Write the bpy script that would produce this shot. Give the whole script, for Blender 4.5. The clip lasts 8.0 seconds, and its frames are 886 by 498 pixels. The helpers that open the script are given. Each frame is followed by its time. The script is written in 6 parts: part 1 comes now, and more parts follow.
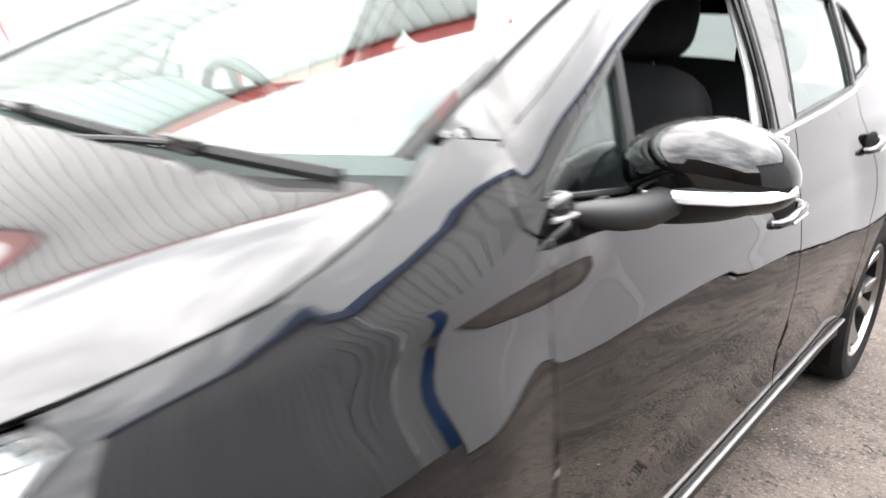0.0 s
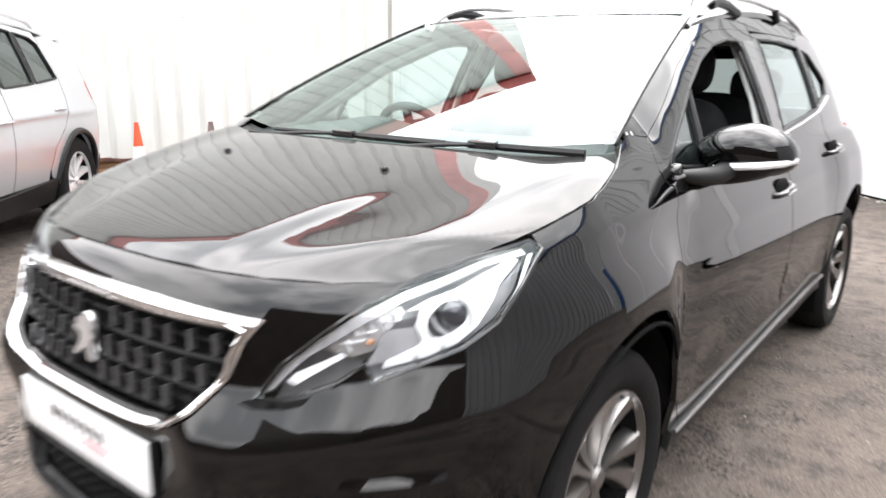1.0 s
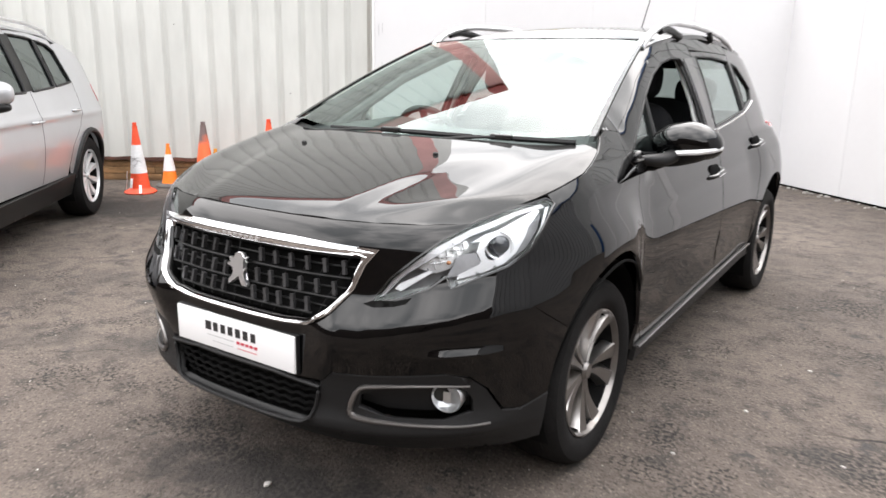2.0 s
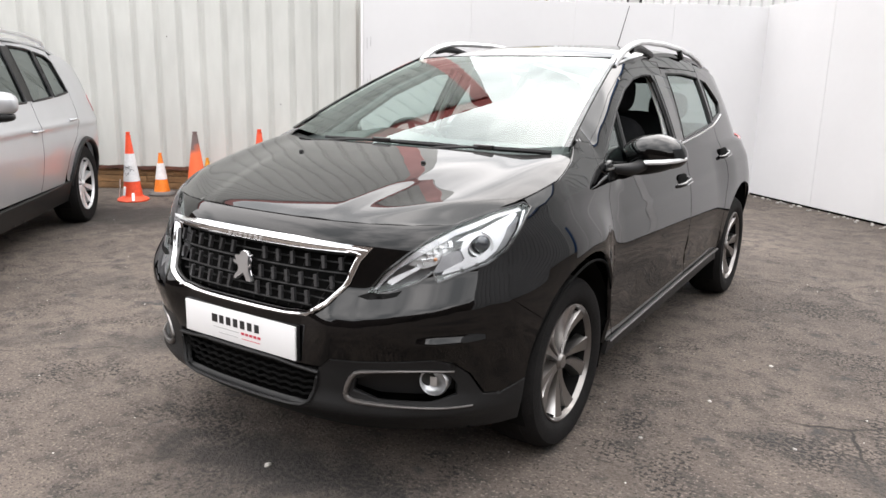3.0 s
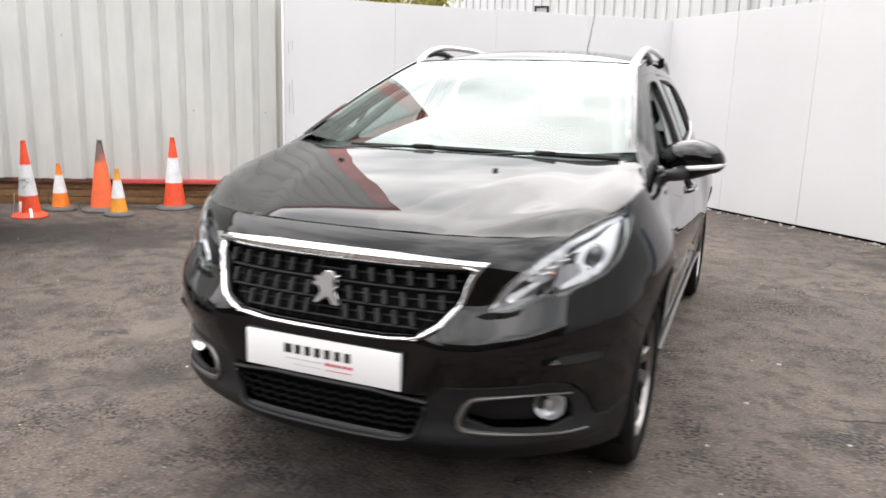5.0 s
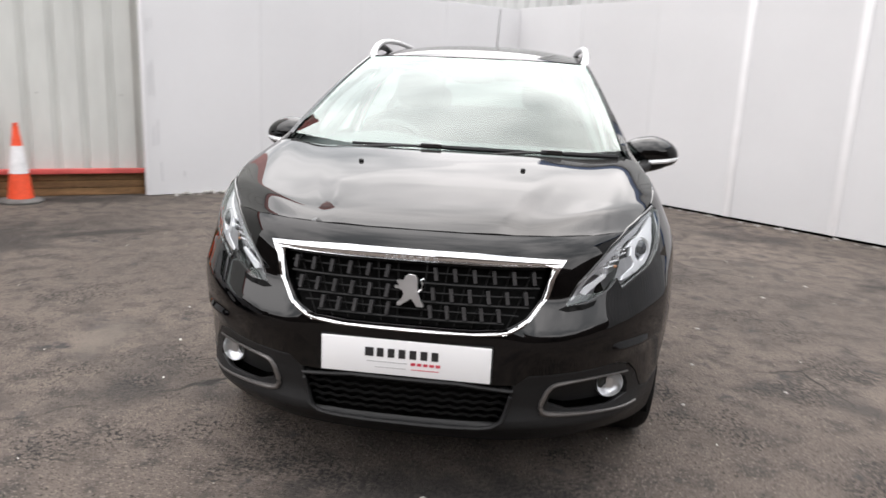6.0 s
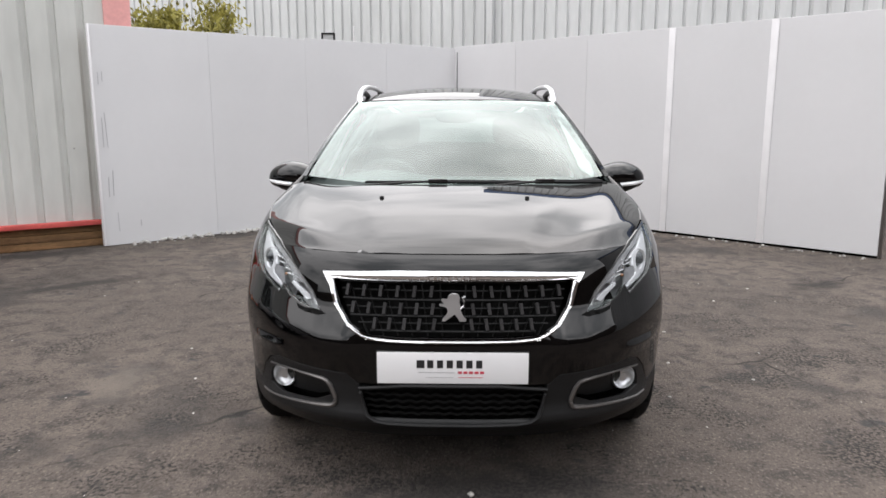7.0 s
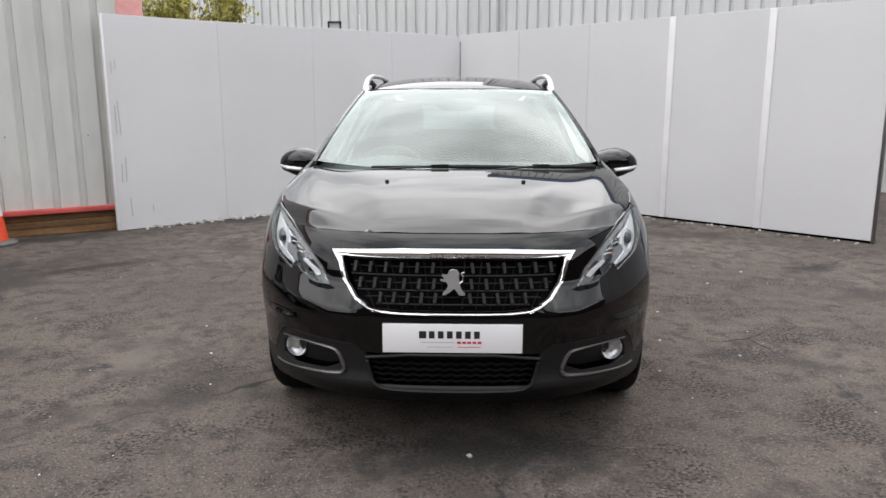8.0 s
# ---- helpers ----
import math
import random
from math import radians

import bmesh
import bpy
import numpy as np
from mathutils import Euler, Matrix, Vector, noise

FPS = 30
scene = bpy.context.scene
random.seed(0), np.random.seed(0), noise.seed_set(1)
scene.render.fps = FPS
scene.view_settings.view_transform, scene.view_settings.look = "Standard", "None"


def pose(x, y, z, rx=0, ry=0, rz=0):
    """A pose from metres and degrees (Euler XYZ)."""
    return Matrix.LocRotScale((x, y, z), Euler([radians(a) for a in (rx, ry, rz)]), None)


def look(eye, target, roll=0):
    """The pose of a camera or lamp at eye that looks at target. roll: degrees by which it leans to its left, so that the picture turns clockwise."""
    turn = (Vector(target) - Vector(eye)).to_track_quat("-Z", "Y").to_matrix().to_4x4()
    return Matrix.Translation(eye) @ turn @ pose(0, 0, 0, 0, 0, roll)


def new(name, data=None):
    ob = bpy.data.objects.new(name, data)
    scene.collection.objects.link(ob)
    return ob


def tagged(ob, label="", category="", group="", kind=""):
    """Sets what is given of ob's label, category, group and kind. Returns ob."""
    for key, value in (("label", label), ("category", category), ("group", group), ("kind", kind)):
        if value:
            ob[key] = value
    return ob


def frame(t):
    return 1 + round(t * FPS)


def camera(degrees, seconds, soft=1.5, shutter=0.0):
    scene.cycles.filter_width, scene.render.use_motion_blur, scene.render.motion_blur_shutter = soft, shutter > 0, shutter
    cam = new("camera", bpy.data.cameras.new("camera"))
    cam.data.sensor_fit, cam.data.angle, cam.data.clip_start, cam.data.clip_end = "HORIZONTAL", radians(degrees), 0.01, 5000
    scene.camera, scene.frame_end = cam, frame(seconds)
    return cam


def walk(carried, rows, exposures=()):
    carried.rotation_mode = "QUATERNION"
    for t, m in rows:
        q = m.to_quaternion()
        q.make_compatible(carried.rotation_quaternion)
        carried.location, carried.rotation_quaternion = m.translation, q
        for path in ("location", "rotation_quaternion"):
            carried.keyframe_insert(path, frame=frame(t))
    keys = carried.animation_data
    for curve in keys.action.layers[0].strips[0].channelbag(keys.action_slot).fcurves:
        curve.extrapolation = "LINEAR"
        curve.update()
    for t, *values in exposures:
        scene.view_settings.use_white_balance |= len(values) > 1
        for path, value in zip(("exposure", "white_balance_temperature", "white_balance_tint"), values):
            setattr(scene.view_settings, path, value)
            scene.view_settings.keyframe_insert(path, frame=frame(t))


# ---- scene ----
cam = camera(62.1, 8.0, shutter=0.8)
PATH = [
    (0, (1.282, 0.353, 1.227), (0.048, 1.815, 0.646), 2.6),
    (0.2, (1.304, 0.16, 1.23), (0.081, 1.647, 0.689), 2.8),
    (0.5, (1.334, -0.142, 1.221), (0.123, 1.34, 0.641), 0.4),
    (0.8, (1.394, -0.452, 1.237), (0.180, 1.046, 0.712), 1.0),
    (1, (1.466, -0.658, 1.242), (0.267, 0.872, 0.772), 0.7),
    (1.2, (1.522, -0.828, 1.262), (0.363, 0.721, 0.753), 1.1),
    (1.5, (1.577, -1.048, 1.264), (0.441, 0.521, 0.767), 1.6),
    (1.7, (1.624, -1.202, 1.267), (0.503, 0.383, 0.785), 1.2),
    (2.8, (1.808, -1.569, 1.313), (0.748, 0.067, 0.865), 1.5),
    (3, (1.816, -1.571, 1.295), (0.748, 0.062, 0.857), 1.3),
    (3.5, (1.811, -1.582, 1.295), (0.745, 0.055, 0.867), 1.1),
    (4, (1.744, -1.612, 1.3), (0.726, 0.059, 0.887), 2.1),
    (4.2, (1.658, -1.659, 1.294), (0.672, 0.029, 0.873), 2.0),
    (4.5, (1.461, -1.714, 1.272), (0.574, 0.029, 0.854), -0.9),
    (4.8, (1.264, -1.735, 1.264), (0.476, 0.061, 0.874), 0.6),
    (5, (1.103, -1.754, 1.255), (0.348, 0.053, 0.849), 1.8),
    (5.2, (0.944, -1.774, 1.255), (0.252, 0.055, 0.837), 2.2),
    (6.3, (0.187, -2.188, 1.339), (0.055, -0.242, 0.895), 1.5),
    (6.5, (0.099, -2.244, 1.319), (-0.008, -0.287, 0.92), 0.1),
    (7, (0.021, -2.423, 1.351), (-0.023, -0.456, 0.994), -0.0),
    (7.5, (0.017, -2.557, 1.347), (-0.043, -0.596, 0.962), -0.0),
    (8, (0.044, -2.627, 1.357), (-0.015, -0.667, 0.967), -0.0),
]
walk(cam, [(t, look(eye, target, roll)) for t, eye, target, roll in PATH],
     [(0.0, 1.56, 6600, 13), (0.5, 1.43, 6600, 13), (1.0, 0.90, 6600, 12.5), (1.5, 0.55, 6650, 12.5), (3.0, 0.16, 6690, 12.5), (5.0, 0.08, 6690, 12.5), (6.5, -0.31, 6600, 13), (8.0, -0.54, 6500, 12)])

# ---- world and light ----
from mathutils.geometry import delaunay_2d_cdt

SUN_UP, SUN_ROUND = radians(58), radians(15)
world = bpy.data.worlds.new("overcast_sky")
scene.world = world
world.use_nodes = True
wn, wl = world.node_tree.nodes, world.node_tree.links
wn.clear()
w_out, w_bg = wn.new("ShaderNodeOutputWorld"), wn.new("ShaderNodeBackground")
w_sky = wn.new("ShaderNodeTexSky")
w_sky.sky_type, w_sky.sun_disc = "NISHITA", False
w_sky.sun_elevation, w_sky.sun_rotation = SUN_UP, SUN_ROUND
w_sky.dust_density, w_sky.air_density = 5.0, 1.0
w_co, w_noise, w_ramp = wn.new("ShaderNodeTexCoord"), wn.new("ShaderNodeTexNoise"), wn.new("ShaderNodeValToRGB")
w_map = wn.new("ShaderNodeMapping")
w_map.inputs["Scale"].default_value = (1.0, 1.0, 2.2)
w_noise.inputs["Scale"].default_value, w_noise.inputs["Detail"].default_value = 2.3, 3.0
w_ramp.color_ramp.elements[0].position, w_ramp.color_ramp.elements[0].color = 0.39, (25.0, 26.5, 27.5, 1)
w_ramp.color_ramp.elements[1].position, w_ramp.color_ramp.elements[1].color = 0.60, (60.0, 60.2, 60.5, 1)
w_mix = wn.new("ShaderNodeMix")
w_mix.data_type = "RGBA"
w_mix.inputs[0].default_value = 0.85
wl.new(w_co.outputs["Generated"], w_map.inputs["Vector"])
wl.new(w_map.outputs["Vector"], w_noise.inputs["Vector"])
wl.new(w_noise.outputs["Fac"], w_ramp.inputs["Fac"])
wl.new(w_sky.outputs["Color"], w_mix.inputs[6])
wl.new(w_ramp.outputs["Color"], w_mix.inputs[7])
# an overcast sky is far brighter overhead than at the horizon, and brighter towards the hidden sun
w_xyz, w_up, w_scale = wn.new("ShaderNodeSeparateXYZ"), wn.new("ShaderNodeMapRange"), wn.new("ShaderNodeVectorMath")
w_up.inputs["From Min"].default_value, w_up.inputs["From Max"].default_value = 0.0, 1.0
w_up.inputs["To Min"].default_value, w_up.inputs["To Max"].default_value = 0.42, 1.20
w_side, w_lean = wn.new("ShaderNodeMath"), wn.new("ShaderNodeMath")
w_side.operation, w_lean.operation = "MULTIPLY", "ADD"
w_side.inputs[1].default_value = 0.08
w_scale.operation = "SCALE"
wl.new(w_co.outputs["Generated"], w_xyz.inputs[0])
wl.new(w_xyz.outputs["Y"], w_side.inputs[0])
wl.new(w_side.outputs[0], w_lean.inputs[0])
wl.new(w_xyz.outputs["Z"], w_lean.inputs[1])
wl.new(w_lean.outputs[0], w_up.inputs["Value"])
wl.new(w_mix.outputs[2], w_scale.inputs[0])
wl.new(w_up.outputs[0], w_scale.inputs["Scale"])
wl.new(w_scale.outputs[0], w_bg.inputs["Color"])
w_bg.inputs["Strength"].default_value = 0.10
wl.new(w_bg.outputs[0], w_out.inputs["Surface"])

sun = new("sun", bpy.data.lights.new("sun", "SUN"))
sun.data.energy, sun.data.angle, sun.data.color = 0.6, radians(70), (1.0, 0.97, 0.93)
sun_way = Vector((math.sin(SUN_ROUND) * math.cos(SUN_UP), math.cos(SUN_ROUND) * math.cos(SUN_UP), math.sin(SUN_UP)))
sun.matrix_world = look(sun_way * 30, (0, 0, 0))


# ---- materials ----
def material(name, base, rough=0.5, metal=0.0, coat=0.0, spec=0.5, var=0.0, scale=3.0, grain=0.0, grain_scale=80.0,
             bump=0.0, bump_scale=60.0, stretch=(1, 1, 1), each=0.0, emit=0.0):
    """A principled surface with stains at a large scale, grain at a small one, and fine relief."""
    m = bpy.data.materials.new(name)
    m.use_nodes = True
    t = m.node_tree
    b = t.nodes["Principled BSDF"]
    b.inputs["Base Color"].default_value = (*base, 1)
    b.inputs["Roughness"].default_value, b.inputs["Metallic"].default_value = rough, metal
    b.inputs["Coat Weight"].default_value, b.inputs["Coat Roughness"].default_value, b.inputs["Coat IOR"].default_value = coat, 0.015, 1.47
    b.inputs["Specular IOR Level"].default_value = spec
    if emit:
        b.inputs["Emission Color"].default_value, b.inputs["Emission Strength"].default_value = (*base, 1), emit
    if var or grain or bump or each:
        co, mp = t.nodes.new("ShaderNodeTexCoord"), t.nodes.new("ShaderNodeMapping")
        mp.inputs["Scale"].default_value = stretch
        t.links.new(co.outputs["Object"], mp.inputs["Vector"])
        value = None
        for amount, size, detail in ((var, scale, 6.0), (grain, grain_scale, 3.0)):
            if not amount:
                continue
            n = t.nodes.new("ShaderNodeTexNoise")
            n.inputs["Scale"].default_value, n.inputs["Detail"].default_value = size, detail
            t.links.new(mp.outputs["Vector"], n.inputs["Vector"])
            r = t.nodes.new("ShaderNodeMapRange")
            r.inputs["From Min"].default_value, r.inputs["From Max"].default_value = 0.3, 0.7
            r.inputs["To Min"].default_value, r.inputs["To Max"].default_value = 1 - amount, 1 + amount
            t.links.new(n.outputs["Fac"], r.inputs["Value"])
            if value:
                k = t.nodes.new("ShaderNodeMath")
                k.operation = "MULTIPLY"
                t.links.new(value, k.inputs[0])
                t.links.new(r.outputs[0], k.inputs[1])
                value = k.outputs[0]
            else:
                value = r.outputs[0]
        if each:
            info, r = t.nodes.new("ShaderNodeObjectInfo"), t.nodes.new("ShaderNodeMapRange")
            r.inputs["To Min"].default_value, r.inputs["To Max"].default_value = 1 - each, 1 + each
            t.links.new(info.outputs["Random"], r.inputs["Value"])
            if value:
                k = t.nodes.new("ShaderNodeMath")
                k.operation = "MULTIPLY"
                t.links.new(value, k.inputs[0])
                t.links.new(r.outputs[0], k.inputs[1])
                value = k.outputs[0]
            else:
                value = r.outputs[0]
        if value:
            mul = t.nodes.new("ShaderNodeVectorMath")
            mul.operation = "SCALE"
            mul.inputs[0].default_value = base
            t.links.new(value, mul.inputs["Scale"])
            t.links.new(mul.outputs[0], b.inputs["Base Color"])
        if bump:
            n, d = t.nodes.new("ShaderNodeTexNoise"), t.nodes.new("ShaderNodeBump")
            n.inputs["Scale"].default_value, n.inputs["Detail"].default_value = bump_scale, 4.0
            t.links.new(mp.outputs["Vector"], n.inputs["Vector"])
            d.inputs["Strength"].default_value, d.inputs["Distance"].default_value = bump, 0.01
            t.links.new(n.outputs["Fac"], d.inputs["Height"])
            t.links.new(d.outputs[0], b.inputs["Normal"])
    return m


def pane_glass(name, tint, low=0.08, power=3.5, rough=0.0):
    """A thin pane: tinted clear, with the gloss of both its faces, which grows towards a grazing view."""
    m = bpy.data.materials.new(name)
    m.use_nodes = True
    t = m.node_tree
    t.nodes.clear()
    out, mix, facing = t.nodes.new("ShaderNodeOutputMaterial"), t.nodes.new("ShaderNodeMixShader"), t.nodes.new("ShaderNodeLayerWeight")
    raised, span = t.nodes.new("ShaderNodeMath"), t.nodes.new("ShaderNodeMapRange")
    clear, gloss = t.nodes.new("ShaderNodeBsdfTransparent"), t.nodes.new("ShaderNodeBsdfGlossy")
    facing.inputs["Blend"].default_value = 0.5
    raised.operation = "POWER"
    raised.inputs[1].default_value = power
    span.inputs["To Min"].default_value = low
    t.links.new(facing.outputs["Facing"], raised.inputs[0])
    t.links.new(raised.outputs[0], span.inputs["Value"])
    clear.inputs["Color"].default_value = (*tint, 1)
    gloss.inputs["Roughness"].default_value = rough
    gloss.inputs["Color"].default_value = (0.80, 0.875, 0.855, 1)
    t.links.new(span.outputs[0], mix.inputs[0])
    t.links.new(clear.outputs[0], mix.inputs[1])
    t.links.new(gloss.outputs[0], mix.inputs[2])
    t.links.new(mix.outputs[0], out.inputs["Surface"])
    return m


def asphalt_material():
    """Worn asphalt: stone chips, worn brown patches, damp dark stains that shine a little."""
    m = material("asphalt", (0.1, 0.1, 0.1), 0.85)
    t, b = m.node_tree, m.node_tree.nodes["Principled BSDF"]
    co = t.nodes.new("ShaderNodeTexCoord")

    def noise_tex(size, detail, low, high, kind="ShaderNodeTexNoise"):
        n, r = t.nodes.new(kind), t.nodes.new("ShaderNodeMapRange")
        n.inputs["Scale"].default_value = size
        if kind == "ShaderNodeTexNoise":
            n.inputs["Detail"].default_value = detail
            n.inputs["Roughness"].default_value = 0.65
        r.inputs["From Min"].default_value, r.inputs["From Max"].default_value = low, high
        t.links.new(co.outputs["Object"], n.inputs["Vector"])
        t.links.new(n.outputs[0], r.inputs["Value"])
        return r.outputs[0]

    def mixed(fac, one, two):
        k = t.nodes.new("ShaderNodeMix")
        k.data_type = "RGBA"
        t.links.new(fac, k.inputs[0])
        for socket, c in ((k.inputs[6], one), (k.inputs[7], two)):
            if isinstance(c, tuple):
                socket.default_value = (*c, 1)
            else:
                t.links.new(c, socket)
        return k.outputs[2]

    worn = mixed(noise_tex(0.55, 8, 0.40, 0.60), (0.100, 0.080, 0.067), (0.150, 0.121, 0.101))
    blotch = mixed(noise_tex(7.0, 8, 0.48, 0.62), worn, (0.056, 0.047, 0.041))
    chips = mixed(noise_tex(70, 2, 0.56, 0.66), blotch, (0.21, 0.173, 0.147))
    # clusters of open dark pits in an otherwise closed, trodden surface
    pits = mixed(noise_tex(58, 3, 0.515, 0.555), chips, (0.012, 0.010, 0.009))
    open_parts = mixed(noise_tex(1.9, 12, 0.525, 0.585), mixed(noise_tex(58, 3, 0.60, 0.64), chips, (0.022, 0.018, 0.016)), pits)
    dark_chips = mixed(noise_tex(120, 2, 0.57, 0.66), open_parts, (0.036, 0.030, 0.026))
    damp = noise_tex(0.62, 12, 0.56, 0.63)
    stained = mixed(damp, dark_chips, mixed(noise_tex(60, 5, 0.45, 0.6), (0.052, 0.042, 0.035), (0.022, 0.018, 0.016)))
    trodden = mixed(noise_tex(2.1, 9, 0.55, 0.72), stained, mixed(noise_tex(95, 3, 0.4, 0.65), (0.045, 0.036, 0.030), (0.11, 0.089, 0.074)))
    spots = mixed(noise_tex(4.5, 7, 0.61, 0.67), trodden, (0.045, 0.041, 0.04))
    ragged = t.nodes.new("ShaderNodeTexNoise")
    ragged.inputs["Scale"].default_value, ragged.inputs["Detail"].default_value, ragged.inputs["Roughness"].default_value = 4.5, 8.0, 0.7
    t.links.new(co.outputs["Object"], ragged.inputs["Vector"])

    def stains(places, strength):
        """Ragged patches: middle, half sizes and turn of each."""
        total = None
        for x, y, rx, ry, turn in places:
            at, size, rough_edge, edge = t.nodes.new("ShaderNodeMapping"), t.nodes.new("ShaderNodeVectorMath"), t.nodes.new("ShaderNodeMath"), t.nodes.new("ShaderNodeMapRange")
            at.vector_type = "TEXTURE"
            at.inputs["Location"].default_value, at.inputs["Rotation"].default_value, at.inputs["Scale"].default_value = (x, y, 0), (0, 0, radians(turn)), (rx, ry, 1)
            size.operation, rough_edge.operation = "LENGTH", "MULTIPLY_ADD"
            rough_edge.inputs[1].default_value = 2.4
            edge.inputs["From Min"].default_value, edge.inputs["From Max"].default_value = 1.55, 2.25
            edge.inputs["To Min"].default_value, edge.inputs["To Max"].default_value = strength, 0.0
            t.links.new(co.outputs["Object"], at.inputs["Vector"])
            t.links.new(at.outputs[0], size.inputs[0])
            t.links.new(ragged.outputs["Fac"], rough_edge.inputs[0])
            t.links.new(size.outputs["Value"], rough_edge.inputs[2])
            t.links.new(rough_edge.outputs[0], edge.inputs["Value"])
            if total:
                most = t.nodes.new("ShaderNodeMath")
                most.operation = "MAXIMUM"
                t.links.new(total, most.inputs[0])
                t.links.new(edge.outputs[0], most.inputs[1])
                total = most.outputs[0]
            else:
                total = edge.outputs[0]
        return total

    pale = mixed(stains([(-1.75, 1.15, 0.20, 0.30, 10)], 0.55), spots, (0.19, 0.158, 0.132))
    # last patch puts damp and contact shade under the car's nose into the colour
    wet_and_shaded = mixed(stains([(-4.45, 2.68, 1.7, 0.80, 32), (-3.1, 3.3, 0.95, 0.15, 40), (-4.2, 4.55, 1.0, 0.24, 32), (2.95, 3.45, 0.36, 0.14, 25), (0.1, 0.05, 0.75, 0.30, 5)], 0.95), pale, (0.030, 0.025, 0.022))
    coarse = mixed(noise_tex(58, 3, 0.47, 0.53), wet_and_shaded, (0.012, 0.010, 0.009))
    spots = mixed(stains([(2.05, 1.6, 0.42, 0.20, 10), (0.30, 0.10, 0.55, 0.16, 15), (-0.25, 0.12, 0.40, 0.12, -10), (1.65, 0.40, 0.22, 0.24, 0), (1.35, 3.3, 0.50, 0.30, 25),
                          (0.97, 1.15, 0.09, 0.26, 10), (1.6, 1.3, 0.30, 0.22, 30), (-1.3, 0.68, 0.14, 0.10, 0)], 0.95), wet_and_shaded, coarse)
    # fine wandering cracks, here and there
    shake, put, cells = t.nodes.new("ShaderNodeTexNoise"), t.nodes.new("ShaderNodeVectorMath"), t.nodes.new("ShaderNodeTexVoronoi")
    shake.inputs["Scale"].default_value, shake.inputs["Detail"].default_value = 1.6, 6.0
    put.operation = "MULTIPLY_ADD"
    put.inputs[1].default_value = (0.55, 0.55, 0.0)
    cells.feature = "DISTANCE_TO_EDGE"
    cells.inputs["Scale"].default_value = 0.42
    t.links.new(co.outputs["Object"], shake.inputs["Vector"])
    t.links.new(shake.outputs["Color"], put.inputs[0])
    t.links.new(co.outputs["Object"], put.inputs[2])
    t.links.new(put.outputs[0], cells.inputs["Vector"])
    thin, cut = t.nodes.new("ShaderNodeMapRange"), t.nodes.new("ShaderNodeMath")
    thin.inputs["From Min"].default_value, thin.inputs["From Max"].default_value = 0.002, 0.0055
    thin.inputs["To Min"].default_value, thin.inputs["To Max"].default_value = 1.0, 0.0
    cut.operation = "MULTIPLY"
    t.links.new(cells.outputs["Distance"], thin.inputs["Value"])
    t.links.new(thin.outputs[0], cut.inputs[0])
    t.links.new(noise_tex(1.1, 6, 0.47, 0.60), cut.inputs[1])
    cracked = mixed(cut.outputs[0], spots, (0.018, 0.015, 0.013))
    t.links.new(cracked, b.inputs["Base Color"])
    r = t.nodes.new("ShaderNodeMapRange")
    r.inputs["To Min"].default_value, r.inputs["To Max"].default_value = 0.9, 0.72
    t.links.new(damp, r.inputs["Value"])
    t.links.new(r.outputs[0], b.inputs["Roughness"])
    bump = t.nodes.new("ShaderNodeBump")
    bump.inputs["Strength"].default_value, bump.inputs["Distance"].default_value = 1.0, 0.010
    t.links.new(noise_tex(58, 5, 0.25, 0.75), bump.inputs["Height"])
    t.links.new(bump.outputs[0], b.inputs["Normal"])
    return m


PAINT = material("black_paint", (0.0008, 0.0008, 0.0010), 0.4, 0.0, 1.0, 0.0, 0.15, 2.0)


def lighten_tops(m, top_tone):
    """Paints a pale haze, as of reflected sky, into what faces upwards."""
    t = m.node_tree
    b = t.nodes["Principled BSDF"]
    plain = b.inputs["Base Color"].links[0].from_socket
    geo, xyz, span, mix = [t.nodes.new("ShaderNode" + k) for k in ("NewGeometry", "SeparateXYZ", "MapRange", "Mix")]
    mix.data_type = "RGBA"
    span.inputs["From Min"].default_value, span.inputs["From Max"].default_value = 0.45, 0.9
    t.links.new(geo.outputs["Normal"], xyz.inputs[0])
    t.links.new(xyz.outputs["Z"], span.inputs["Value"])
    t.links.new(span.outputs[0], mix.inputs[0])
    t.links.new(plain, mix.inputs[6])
    mix.inputs[7].default_value = (*top_tone, 1)
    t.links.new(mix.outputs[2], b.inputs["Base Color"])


lighten_tops(PAINT, (0.023, 0.0226, 0.0222))
PLASTIC = material("black_plastic", (0.0105, 0.0105, 0.011), 0.46, spec=0.28, var=0.2, scale=4, grain=0.15, grain_scale=300, bump=0.15, bump_scale=500)
GLOSS_PLASTIC = material("gloss_black_plastic", (0.012, 0.012, 0.012), 0.12, coat=0.5, var=0.1)
GRILLE_BLACK = material("satin_black_grille", (0.006, 0.006, 0.006), 0.38, spec=0.22, var=0.2)
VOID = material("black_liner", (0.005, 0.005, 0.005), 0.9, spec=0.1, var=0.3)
RUBBER = material("tyre_rubber", (0.010, 0.0095, 0.0095), 0.8, spec=0.12, var=0.25, scale=9, grain=0.2, grain_scale=120, bump=0.2, bump_scale=150)
CHROME = material("chrome", (0.82, 0.82, 0.83), 0.06, 1.0, var=0.05, scale=20)
SATIN = material("satin_silver", (0.72, 0.72, 0.73), 0.28, 0.9, var=0.06, scale=12)
BEZEL = material("satin_grey_bezel", (0.24, 0.23, 0.225), 0.3, 0.9, var=0.08, scale=12)
ALLOY = material("machined_alloy", (0.52, 0.505, 0.495), 0.30, 1.0, var=0.08, scale=25)
ALLOY_GREY = material("grey_painted_alloy", (0.21, 0.198, 0.19), 0.30, 0.85, 0.4, var=0.1, scale=15)
